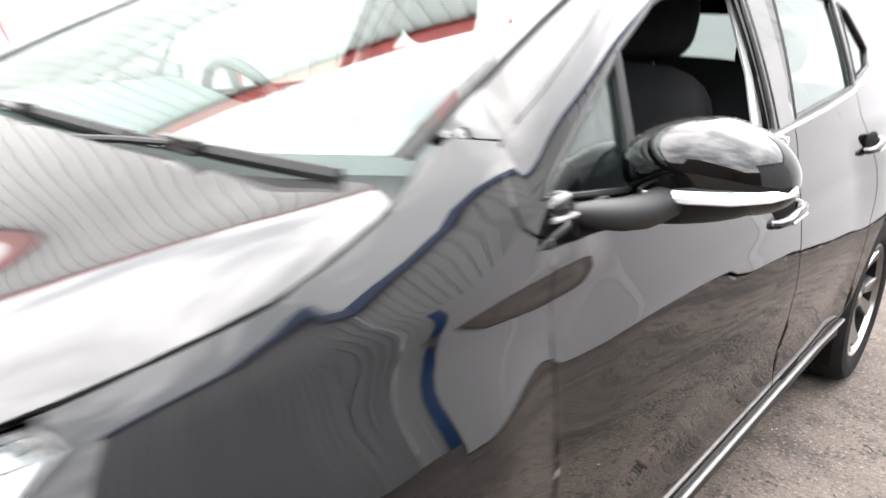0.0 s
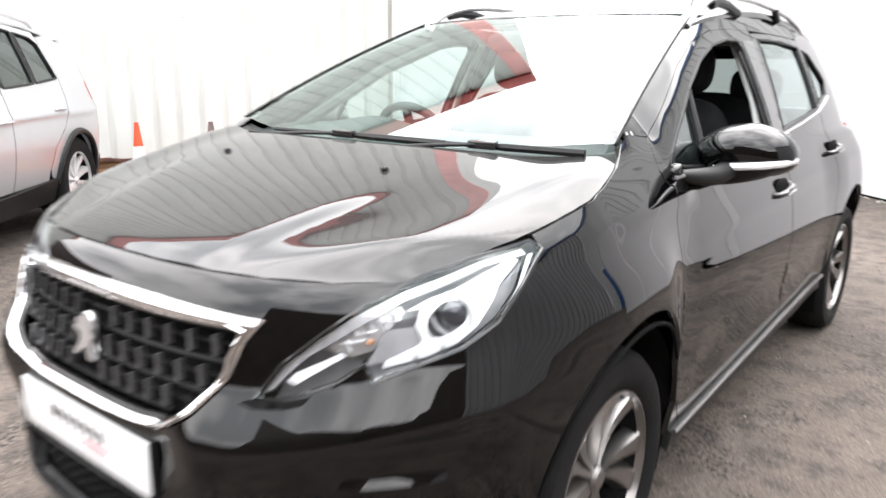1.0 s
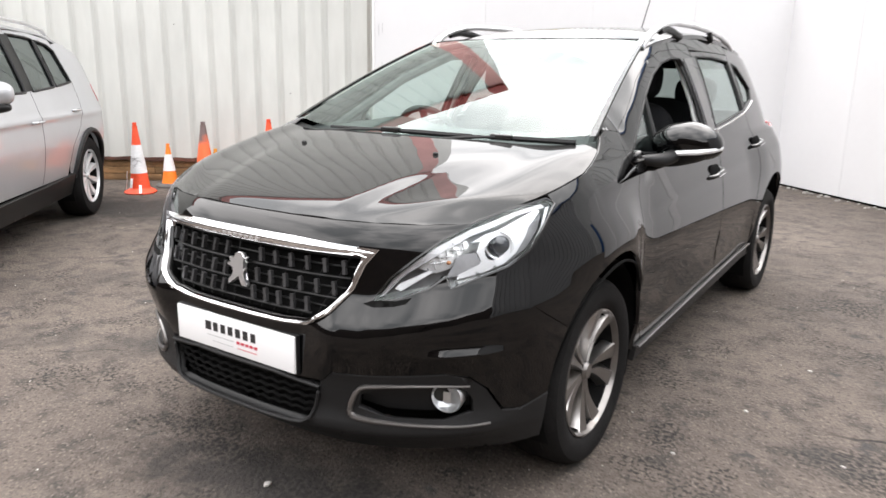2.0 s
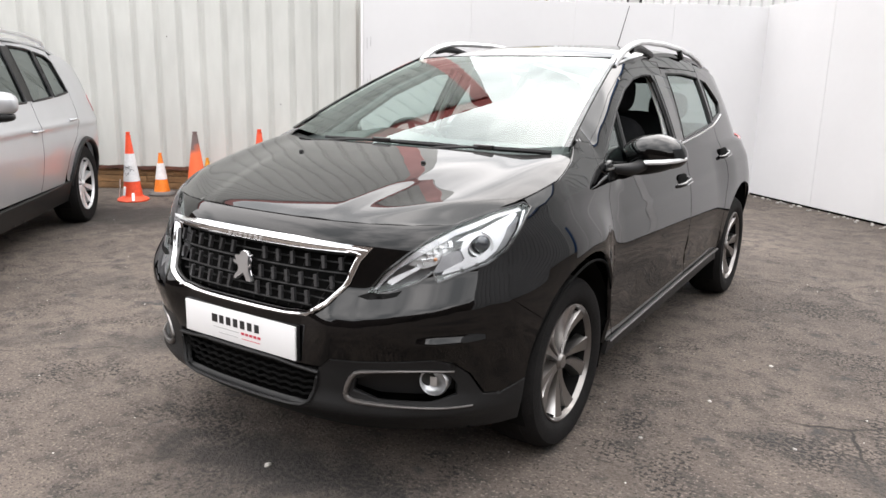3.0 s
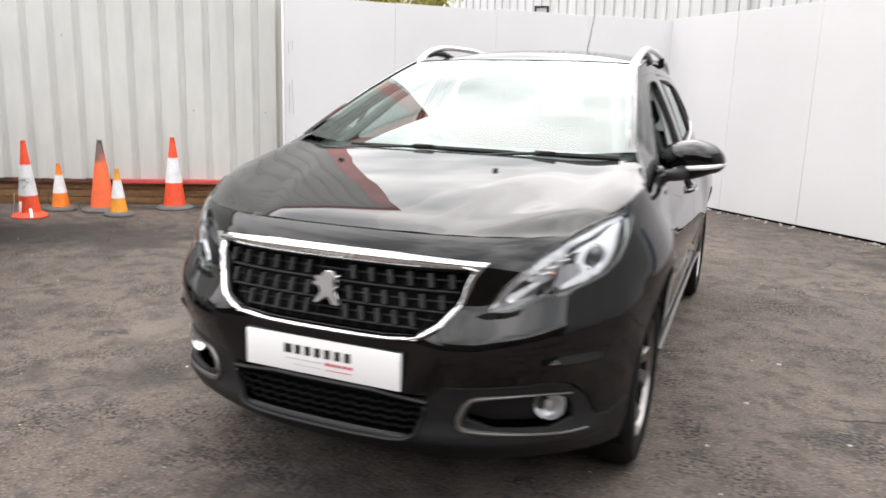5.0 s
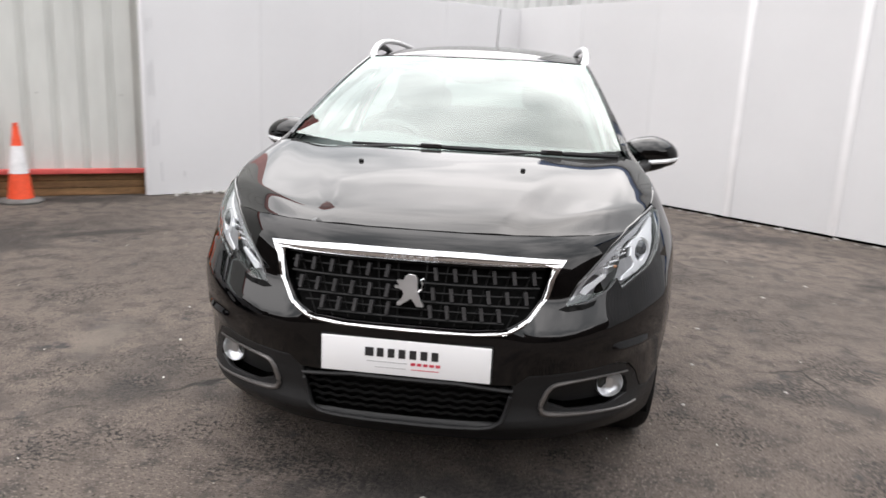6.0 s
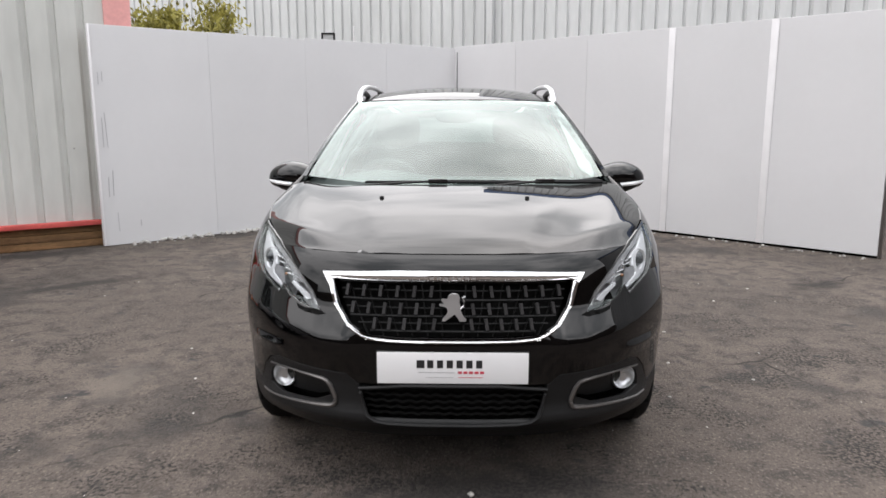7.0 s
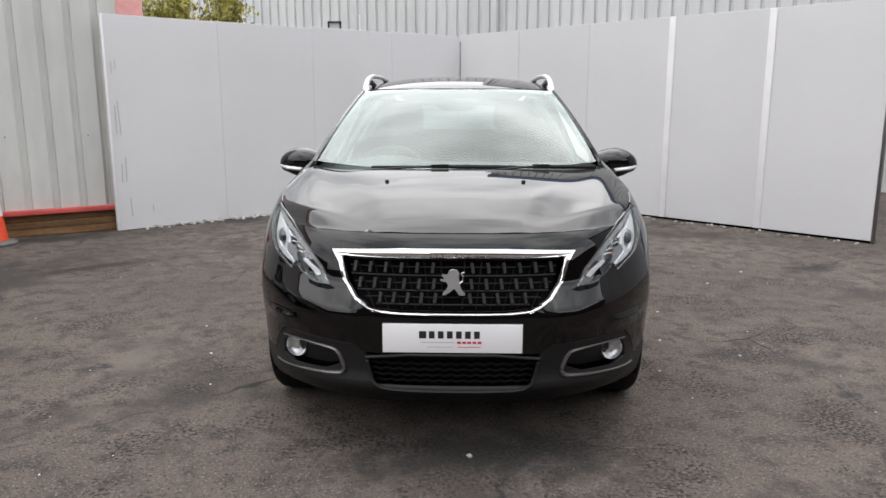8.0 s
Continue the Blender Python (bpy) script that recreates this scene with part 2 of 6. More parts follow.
ALLOY_LIGHT = material("silver_painted_alloy", (0.62, 0.62, 0.63), 0.32, 0.35, 0.3, var=0.08, scale=15)
LENS_DARK = material("dark_lens", (0.02, 0.022, 0.028), 0.04, coat=1.0, var=0.1)
LAMP_WHITE = material("white_lamp_insert", (0.82, 0.83, 0.85), 0.15, 0.3, 0.5, var=0.05)
LAMP_GREY = material("grey_lamp_housing", (0.42, 0.42, 0.43), 0.25, 0.5, var=0.15, scale=30)
LAMP_DARK = material("dark_lamp_housing", (0.30, 0.30, 0.31), 0.3, 0.3, var=0.2, scale=20)
AMBER = material("amber_bulb", (0.42, 0.20, 0.10), 0.2, var=0.1)
RED_LENS = material("red_tail_lens", (0.35, 0.015, 0.02), 0.08, coat=1.0, var=0.1)
TAIL_GLASS = pane_glass("tinted_rear_glass", (0.28, 0.33, 0.31), 0.08, 3.5)
SCREEN = pane_glass("windscreen_glass", (0.66, 0.78, 0.74), 0.08, 3.6)
SIDE_GLASS = pane_glass("side_window_glass", (0.84, 0.91, 0.89), 0.09, 3.5)
DARK_GLASS = pane_glass("tinted_window_glass", (0.16, 0.19, 0.185), 0.08, 3.5)
CLEAR = pane_glass("clear_lamp_cover", (0.95, 0.96, 0.97), 0.05, 4.0)
FABRIC = material("charcoal_fabric", (0.009, 0.009, 0.010), 0.95, spec=0.1, var=0.3, scale=8, grain=0.4, grain_scale=400, bump=0.4, bump_scale=500)
DASH = material("grey_dash_plastic", (0.06, 0.062, 0.064), 0.6, var=0.15, scale=5, bump=0.2, bump_scale=300)
TRIM_LIGHT = material("pale_grey_cabin_trim", (0.36, 0.36, 0.345), 0.7, var=0.08, scale=4, bump=0.1, bump_scale=300)
TRIM_PALE = material("pale_cabin_pillar_trim", (0.80, 0.80, 0.79), 0.6, var=0.06, scale=4)
SILVER = material("silver_paint", (0.50, 0.505, 0.525), 0.32, 0.55, 0.6, var=0.04, scale=2)
WHITE_BOARD = material("white_painted_board", (0.65, 0.648, 0.658), 0.55, var=0.03, scale=0.9, grain=0.006, grain_scale=14, bump=0.03, bump_scale=6, each=0.015)
WHITE_BATTEN = material("white_cover_strip", (0.80, 0.79, 0.80), 0.45, var=0.04, scale=4)
DARK_CLAD = material("slate_grey_cladding", (0.40, 0.405, 0.415), 0.5, var=0.08, scale=1.2, grain=0.04, grain_scale=12, stretch=(1, 1, 0.2))
CLADDING = material("pale_grey_cladding", (0.53, 0.535, 0.51), 0.5, var=0.07, scale=1.6, grain=0.05, grain_scale=9, bump=0.05, bump_scale=30, stretch=(1, 1, 0.25))
GREY_CLAD = material("grey_cladding", (0.58, 0.59, 0.59), 0.5, var=0.08, scale=1.2, grain=0.04, grain_scale=12, stretch=(1, 1, 0.2))
FADED_RED = material("faded_red_flashing", (0.74, 0.36, 0.34), 0.55, var=0.15, scale=2, grain=0.06, grain_scale=30)
RED_TRIM = material("red_painted_flashing", (0.52, 0.085, 0.075), 0.5, var=0.2, scale=3, grain=0.1, grain_scale=30)
BLUE_TRIM = material("blue_painted_flashing", (0.02, 0.09, 0.26), 0.4, var=0.12, scale=2)
TIMBER = material("brown_timber", (0.21, 0.115, 0.05), 0.8, var=0.35, scale=2.5, grain=0.3, grain_scale=18, bump=0.5, bump_scale=25, stretch=(1, 1, 7), each=0.2)
RUST = material("rusted_steel_edge", (0.09, 0.035, 0.022), 0.85, var=0.5, scale=8, grain=0.3, grain_scale=60, bump=0.4, bump_scale=60)
CONE_RED = material("red_orange_cone_plastic", (0.80, 0.085, 0.03), 0.5, var=0.15, scale=7, grain=0.1, grain_scale=50, bump=0.1, bump_scale=60)
CONE_ORANGE = material("orange_cone_plastic", (0.85, 0.22, 0.02), 0.5, var=0.15, scale=7, grain=0.1, grain_scale=50)
CONE_YELLOW = material("yellow_orange_cone_plastic", (0.78, 0.32, 0.03), 0.5, var=0.15, scale=7, grain=0.1, grain_scale=50)
CONE_WHITE = material("white_reflective_sleeve", (0.72, 0.72, 0.73), 0.45, var=0.12, scale=12, grain=0.08, grain_scale=60)


def burnt_cone_material():
    """Bleached orange plastic, blackened by fire towards one end in ragged streaks."""
    m = material("burnt_cone_plastic", (0.84, 0.15, 0.05), 0.5, var=0.15, scale=7, bump=0.1, bump_scale=60)
    t = m.node_tree
    b = t.nodes["Principled BSDF"]
    plain = b.inputs["Base Color"].links[0].from_socket
    co, xyz, n, add, ramp, mix = [t.nodes.new("ShaderNode" + k) for k in ("TexCoord", "SeparateXYZ", "TexNoise", "Math", "MapRange", "Mix")]
    mix.data_type, add.operation = "RGBA", "MULTIPLY_ADD"
    n.inputs["Scale"].default_value, n.inputs["Detail"].default_value = 9.0, 5.0
    add.inputs[1].default_value = 0.42
    ramp.inputs["From Min"].default_value, ramp.inputs["From Max"].default_value = 0.65, 0.80
    t.links.new(co.outputs["Object"], xyz.inputs[0])
    t.links.new(co.outputs["Object"], n.inputs["Vector"])
    t.links.new(n.outputs["Fac"], add.inputs[0])
    t.links.new(xyz.outputs["Z"], add.inputs[2])
    t.links.new(add.outputs[0], ramp.inputs["Value"])
    t.links.new(ramp.outputs[0], mix.inputs[0])
    t.links.new(plain, mix.inputs[6])
    mix.inputs[7].default_value = (0.15, 0.105, 0.10, 1)
    t.links.new(mix.outputs[2], b.inputs["Base Color"])
    return m


CONE_BURNT = burnt_cone_material()
CONE_FOOT = material("grey_rubber_cone_foot", (0.11, 0.105, 0.10), 0.85, var=0.25, scale=9, bump=0.3, bump_scale=80)
PLATE = material("white_plate_acrylic", (0.80, 0.80, 0.81), 0.2, coat=0.4, var=0.02)
INK = material("black_print", (0.02, 0.02, 0.022), 0.4, var=0.1)
INK_RED = material("red_print", (0.55, 0.03, 0.06), 0.4, var=0.1)
INK_GREY = material("grey_print", (0.42, 0.42, 0.43), 0.5, var=0.1)
STONE = material("pale_stone", (0.5, 0.48, 0.45), 0.85, var=0.25, scale=20, bump=0.4, bump_scale=60, each=0.25)
LEAF = material("olive_leaves", (0.27, 0.245, 0.06), 0.7, var=0.5, scale=5, each=0.35)
BARK = material("grey_bark", (0.10, 0.08, 0.06), 0.9, var=0.3, scale=10, bump=0.6, bump_scale=40)
DARK_WALL = material("dark_brickwork", (0.065, 0.05, 0.042), 0.85, var=0.3, scale=1.5, grain=0.25, grain_scale=12, bump=0.3, bump_scale=20)
ASPHALT = asphalt_material()


# ---- building tools ----
class Line:
    """A smooth curve through a few (at, value) pairs that never overshoots."""

    def __init__(self, *pairs):
        self.x, self.y = [p[0] for p in pairs], [p[1] for p in pairs]
        h = [b - a for a, b in zip(self.x, self.x[1:])]
        d = [(b - a) / k for a, b, k in zip(self.y, self.y[1:], h)]
        self.h = h
        self.m = [d[0]] + [0 if p * q <= 0 else 2 * p * q / (p + q) for p, q in zip(d, d[1:])] + [d[-1]]

    def __call__(self, x):
        if x <= self.x[0]:
            return self.y[0]
        if x >= self.x[-1]:
            return self.y[-1]
        i = 0
        while x > self.x[i + 1]:
            i += 1
        h, t = self.h[i], (x - self.x[i]) / self.h[i]
        return ((1 + 2 * t) * (1 - t) ** 2 * self.y[i] + t * (1 - t) ** 2 * h * self.m[i]
                + t * t * (3 - 2 * t) * self.y[i + 1] + t * t * (t - 1) * h * self.m[i + 1])


def ease(t):
    t = max(0.0, min(1.0, t))
    return t * t * (3 - 2 * t)


def thing(name, label, category, at=None, group="", kind=""):
    ob = new(name)
    ob.empty_display_size = 0.1
    if at is not None:
        ob.matrix_world = at
    return tagged(ob, label, category, group, kind)


def mesh_part(name, me, mat, parent=None, label=""):
    me.materials.append(mat)
    ob = new(name, me)
    if parent:
        ob.parent = parent
    return tagged(ob, label)


def part(name, bm, mat, parent=None, label="", smooth=35):
    """Links a bmesh as one mesh object under a thing or a part."""
    me = bpy.data.meshes.new(name)
    bmesh.ops.recalc_face_normals(bm, faces=bm.faces)
    bm.to_mesh(me)
    bm.free()
    if smooth:
        me.shade_smooth()
        me.set_sharp_from_angle(angle=radians(smooth))
    return mesh_part(name, me, mat, parent, label)


def resample(pts, h, closed=True):
    out = []
    n = len(pts)
    for i in range(n if closed else n - 1):
        a, b = Vector(pts[i]), Vector(pts[(i + 1) % n])
        k = max(1, math.ceil((b - a).length / h))
        out += [a.lerp(b, j / k) for j in range(k)]
    return out if closed else out + [Vector(pts[-1])]


def rounded(pts, times=2, closed=True):
    """Cuts the corners of an outline, so that it runs in soft curves."""
    pts = [Vector(p) for p in pts]
    for _ in range(times):
        out = [] if closed else [pts[0]]
        for i in range(len(pts) if closed else len(pts) - 1):
            a, b = pts[i], pts[(i + 1) % len(pts)]
            out += [a.lerp(b, 0.25), a.lerp(b, 0.75)]
        pts = out if closed else out + [pts[-1]]
    return pts


def inside(points, poly):
    """Which of the points lie in the outline."""
    p, q = np.array(points), np.array([tuple(v) for v in poly])
    r = np.roll(q, -1, axis=0)
    hit = np.zeros(len(p), bool)
    for (ax, ay), (bx, by) in zip(q, r):
        if ay != by:
            hit ^= ((ay > p[:, 1]) != (by > p[:, 1])) & (p[:, 0] < (bx - ax) * (p[:, 1] - ay) / (by - ay) + ax)
    return hit


def panel(name, outline, shape, mat, parent, h=0.03, depth=0.012, holes=(), off=0.0, mirror=False, label="", heart=(0, 2.0, 0.6)):
    """A pressed sheet: the outline in a surface's own two measures, bent to shape(u, v), with its edges turned in by depth."""
    loops = [resample(outline, h)] + [resample(o, h) for o in holes]
    pts, edges = [], []
    for loop in loops:
        k = len(pts)
        pts += [(p[0], p[1]) for p in loop]
        edges += [(k + i, k + (i + 1) % len(loop)) for i in range(len(loop))]
    lo, hi = np.min(pts, axis=0), np.max(pts, axis=0)
    gx, gy = np.meshgrid(np.arange(lo[0] + h / 2, hi[0], h), np.arange(lo[1] + h / 2, hi[1], h))
    grid = np.c_[gx.ravel(), gy.ravel()]
    if len(grid):
        keep = inside(grid, loops[0])
        for loop in loops[1:]:
            keep &= ~inside(grid, loop)
        grid = grid[keep]
    if len(grid):
        rim = np.array(pts)
        far = np.array([((rim - g) ** 2).sum(axis=1).min() for g in grid]) > (0.45 * h) ** 2
        grid = grid[far]
    allv = [Vector(p) for p in pts] + [Vector(g) for g in grid]
    vs, _, fs, *_ = delaunay_2d_cdt(allv, edges, [], 0, 1e-6)
    mids = [tuple(sum((vs[i] for i in f), Vector((0, 0))) / len(f)) for f in fs]
    keep = inside(mids, loops[0])
    for loop in loops[1:]:
        keep &= ~inside(mids, loop)
    fs = [list(f) for f, k in zip(fs, keep) if k]
    used = sorted({i for f in fs for i in f})
    index = {i: n for n, i in enumerate(used)}
    place, turn = [], []
    e, c = 0.002, Vector(heart)
    for i in used:
        u, v = vs[i]
        p = Vector(shape(u, v))
        n = (Vector(shape(u + e, v)) - Vector(shape(u - e, v))).cross(Vector(shape(u, v + e)) - Vector(shape(u, v - e)))
        n.normalize()
        core = Vector((c.x, min(max(p.y, c.y - 1.0), c.y + 1.1), c.z))
        if n.dot(p - core) < 0:
            n = -n
        p = p + n * off
        if mirror:
            p.x, n.x = -p.x, -n.x
        place.append(p)
        turn.append(n)
    faces, normals, sides = [], [], {}
    for f in fs:
        f = [index[i] for i in f]
        g = (place[f[1]] - place[f[0]]).cross(place[f[2]] - place[f[0]])
        if g.dot(turn[f[0]]) < 0:
            f.reverse()
        faces.append(f)
        normals += [turn[i] for i in f]
        for a, b in zip(f, f[1:] + f[:1]):
            sides[(a, b)] = True
    if depth:
        inner = {}
        for a, b in [s for s in sides if (s[1], s[0]) not in sides]:
            for i in (a, b):
                if i not in inner:
                    inner[i] = len(place)
                    place.append(place[i] - turn[i] * depth)
            f = [b, a, inner[a], inner[b]]
            g = (place[a] - place[b]).cross(place[inner[a]] - place[b]).normalized()
            faces.append(f)
            normals += [(g + turn[b]).normalized(), (g + turn[a]).normalized(), g, g]
    me = bpy.data.meshes.new(name)
    me.from_pydata(place, [], faces)
    me.shade_smooth()
    me.normals_split_custom_set(normals)
    return mesh_part(name, me, mat, parent, label)


def tube(bm, path, radius, sides=8, closed=False, flat=1.0, up=(0, 0, 1)):
    """A bar swept along a path; flat squeezes it across up."""
    path = [Vector(p) for p in path]
    n, rings = len(path), []
    for i, p in enumerate(path):
        a, b = path[(i - 1) % n if closed else max(0, i - 1)], path[(i + 1) % n if closed else min(n - 1, i + 1)]
        way = (b - a).normalized()
        side = way.cross(Vector(up))
        side = side.normalized() if side.length > 1e-4 else Vector((1, 0, 0))
        top = side.cross(way)
        r = radius(i / max(1, n - 1)) if callable(radius) else radius
        rings.append([bm.verts.new(p + (side * math.cos(k) + top * math.sin(k) * flat) * r)
                      for k in (2 * math.pi * j / sides for j in range(sides))])
    for i in range(n if closed else n - 1):
        a, b = rings[i], rings[(i + 1) % n]
        for j in range(sides):
            bm.faces.new((a[j], a[(j + 1) % sides], b[(j + 1) % sides], b[j]))
    if not closed:
        bm.faces.new(rings[0])
        bm.faces.new(rings[-1])
    return bm


def lathe(bm, profile, steps=48, m=Matrix.Identity(4)):
    """Turns a profile of (radius, height) round the local z axis."""
    rings = []
    for r, z in profile:
        if r < 1e-5:
            rings.append([bm.verts.new(m @ Vector((0, 0, z)))])
        else:
            rings.append([bm.verts.new(m @ Vector((r * math.cos(a), r * math.sin(a), z))) for a in (2 * math.pi * k / steps for k in range(steps))])
    for a, b in zip(rings, rings[1:]):
        for k in range(steps):
            k2 = (k + 1) % steps
            if len(a) == 1 and len(b) > 1:
                bm.faces.new((a[0], b[k], b[k2]))
            elif len(b) == 1 and len(a) > 1:
                bm.faces.new((a[k], a[k2], b[0]))
            elif len(a) > 1:
                bm.faces.new((a[k], a[k2], b[k2], b[k]))
    return bm


def block(bm, size, m=Matrix.Identity(4), bevel=0.0, segments=2):
    """A bevelled box, its centre at m."""
    made = bmesh.ops.create_cube(bm, size=1, matrix=m @ Matrix.Diagonal((*size, 1)))
    if bevel:
        vs = set(made["verts"])
        bmesh.ops.bevel(bm, geom=[e for e in bm.edges if e.verts[0] in vs], offset=bevel, segments=segments, profile=0.6, affect="EDGES")
    return bm


def blob(bm, size, m=Matrix.Identity(4), power=2.6, u=24, v=14):
    """A rounded box (superellipsoid) with half sizes, its centre at m."""
    def s(a, p):
        return math.copysign(abs(a) ** (2 / p), a)
    rows = []
    for j in range(1, v):
        b = -math.pi / 2 + math.pi * j / v
        rows.append([bm.verts.new(m @ Vector((size[0] * s(math.cos(b), power) * s(math.cos(a), power), size[1] * s(math.cos(b), power) * s(math.sin(a), power),
                                              size[2] * s(math.sin(b), power)))) for a in (2 * math.pi * i / u for i in range(u))])
    low, top = bm.verts.new(m @ Vector((0, 0, -size[2]))), bm.verts.new(m @ Vector((0, 0, size[2])))
    for a, b in zip(rows, rows[1:]):
        for i in range(u):
            bm.faces.new((a[i], a[(i + 1) % u], b[(i + 1) % u], b[i]))
    for i in range(u):
        bm.faces.new((rows[0][(i + 1) % u], rows[0][i], low))
        bm.faces.new((rows[-1][i], rows[-1][(i + 1) % u], top))
    return bm


def prism(bm, outline, thick, m=Matrix.Identity(4)):
    """A flat shape of the local x and y, thick along z."""
    a = [bm.verts.new(m @ Vector((x, y, 0))) for x, y in outline]
    b = [bm.verts.new(m @ Vector((x, y, thick))) for x, y in outline]
    bm.faces.new(a[::-1])
    bm.faces.new(b)
    for i in range(len(a)):
        k = (i + 1) % len(a)
        bm.faces.new((a[i], a[k], b[k], b[i]))
    return bm


def quick(fn, *a, **k):
    """A bmesh with one shape in it."""
    bm = bmesh.new()
    fn(bm, *a, **k)
    return bm


# ---- setting: yard, fences, buildings ----
ground_bm = bmesh.new()
bmesh.ops.create_grid(ground_bm, x_segments=2, y_segments=2, size=600)
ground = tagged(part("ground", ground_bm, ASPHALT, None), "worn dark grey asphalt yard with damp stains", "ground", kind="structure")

FENCE_W, FENCE_C, FENCE_E = Vector((-3.67, 5.08, 0)), Vector((-0.05, 8.4, 0)), Vector((4.02, 4.58, 0))
CLAD_A = Vector((-3.602, 5.268, 0))
CLAD_WAY = Vector((-0.832, -0.555, 0))


def standing(at, way, z=0.0):
    """A pose at a point, with x along way and z up."""
    a = math.atan2(way.y, way.x)
    return Matrix.Translation((at.x, at.y, z)) @ Matrix.Rotation(a, 4, "Z")


def sheet_profile(length, pitch, rib, rise):
    """Points (along, out) of a ribbed steel sheet's section."""
    pts, x = [(0, 0)], 0.0
    while x + pitch <= length:
        pts += [(x + pitch - rib * 1.25, 0), (x + pitch - rib * 1.1, -rise), (x + pitch - rib * 0.5, -rise * 0.85), (x + pitch, 0)]
        x += pitch
    return pts + [(length, 0)]


def ribbed_wall(name, length, low, high, pitch, rib, rise, mat, parent, turn=1):
    """Ribbed sheeting with thickness, standing on the local x axis and facing local y times turn."""
    pts = sheet_profile(length, pitch, rib, rise)
    bm = bmesh.new()
    rows = [[bm.verts.new((x, y * turn, z)) for x, y in pts] for z in (low, high)]
    back = [[bm.verts.new((x, -0.06 * turn, z)) for x in (0, length)] for z in (low, high)]
    for i in range(len(pts) - 1):
        bm.faces.new((rows[0][i], rows[0][i + 1], rows[1][i + 1], rows[1][i]))
    bm.faces.new((back[0][0], back[0][1], back[1][1], back[1][0]))
    for a in (0, 1):
        bm.faces.new((rows[0][-a], back[0][-a], back[1][-a], rows[1][-a]))
    bm.faces.new([*rows[1], back[1][1], back[1][0]])
    bm.faces.new([*rows[0], back[0][1], back[0][0]])
    return part(name, bm, mat, parent, smooth=0)


# building with pale cladding: ribbed sheets over a timber-faced plinth, red flashings
wall_west = thing("wall_west", "pale grey ribbed steel cladding over a brown timber plinth", "wall", standing(CLAD_A, CLAD_WAY), kind="structure")
ribbed_wall("cladding", 14.0, 0.27, 6.3, 0.255, 0.062, 0.034, CLADDING, wall_west)
part("corner_flashing", quick(block, (0.26, 0.12, 6.2), pose(-0.13, -0.035, 3.15), 0.01), FADED_RED, wall_west, "faded red steel corner flashing")
part("eaves_flashing", quick(block, (14.3, 0.14, 0.32), pose(6.9, 0.03, 6.35), 0.015), RED_TRIM, wall_west, "red painted steel eaves flashing")
part("drip_flashing", quick(block, (1.95, 0.07, 0.05), pose(1.005, 0.035, 0.255), 0.008), RED_TRIM, wall_west, "faded red drip flashing")
ragged = bmesh.new()
rng = random.Random(4)
for k in range(24):
    block(ragged, (0.14 + 0.1 * rng.random(), 0.03, 0.018 + 0.03 * rng.random()), pose(1.72 + 0.14 * k, 0.012 + 0.01 * rng.random(), 0.262 - 0.012 * rng.random(), 0, rng.uniform(-4, 4), 0))
part("rusted_edge", ragged, RUST, wall_west, "torn rusted lower sheet edge", smooth=0)
part("plinth_core", quick(block, (14.0, 0.10, 0.30), pose(7.0, -0.10, 0.13)), VOID, wall_west)
for row in range(3):
    x = 0.0
    while x < 8.0:
        n = 1.2 + 0.9 * rng.random()
        part("plinth_board", quick(block, (n - 0.006, 0.035, 0.072), pose(x + n / 2, -0.022 + 0.004 * rng.random(), 0.04 + 0.078 * row), 0.004), TIMBER, wall_west)
        x += n
for k in range(14):
    i, z = rng.randrange(1, 34), rng.choice((0.34, 1.02, 1.75, 2.48, 3.2))
    bm = quick(lathe, [(0.0, 0.007), (0.006, 0.005), (0.008, 0.0), (0.0, 0.0)], 8)
    ob = part("fixing", bm, BEZEL, wall_west)
    ob.matrix_local = Matrix.Translation((0.255 * i + 0.10 + rng.uniform(-0.02, 0.02), 0.002, z)) @ Matrix.Rotation(radians(-90), 4, "X")
part("return_wall", quick(block, (0.2, 9.0, 6.2), pose(-0.14, -4.65, 3.1)), CLADDING, wall_west)


def boarded_fence(name, a, b, count, heights, battens, label, gap=0.005, lift=0.006):
    """Painted boards on edge between two points; cover strips over some of the joints."""
    way = b - a
    n = way.length / count
    fence = thing(name, label, "fence", standing(a, way), kind="structure")
    for k in range(count):
        top = heights[k]
        m = pose((k + 0.5) * n, 0.0, (lift + top) / 2, rng.uniform(-0.2, 0.2), 0, 0)
        part("board", quick(block, (n - gap, 0.02, top - lift), m, 0.002, 1), WHITE_BOARD, fence, smooth=0)
        part("post", quick(block, (0.08, 0.08, top - 0.1), pose(k * n + 0.05, 0.06, top / 2 - 0.05), 0.004), TIMBER, fence)
    for k in battens:
        part("cover_strip", quick(block, (0.075, 0.012, heights[min(k, count - 1)] - 0.03), pose(k * n, -0.017, heights[min(k, count - 1)] / 2 + 0.012), 0.002), WHITE_BATTEN, fence, "white cover strip")
    return fence


wall_north = boarded_fence("wall_north", FENCE_W, FENCE_C, 4, (2.25, 2.255, 2.275, 2.29), (), "off-white painted plywood hoarding with scuffed edge", 0.0012)
wall_east = boarded_fence("wall_east", FENCE_C, FENCE_E, 5, (2.31, 2.31, 2.31, 2.31, 2.31), (3, 4), "off-white painted plywood hoarding with white cover strips", 0.003, 0.028)
# solid black strip stands in for the shade below the raised boards
part("gap_shade", quick(block, ((FENCE_E - FENCE_C).length - 0.02, 0.02, 0.06), pose((FENCE_E - FENCE_C).length / 2, 0.025, 0.032)), VOID, wall_east)
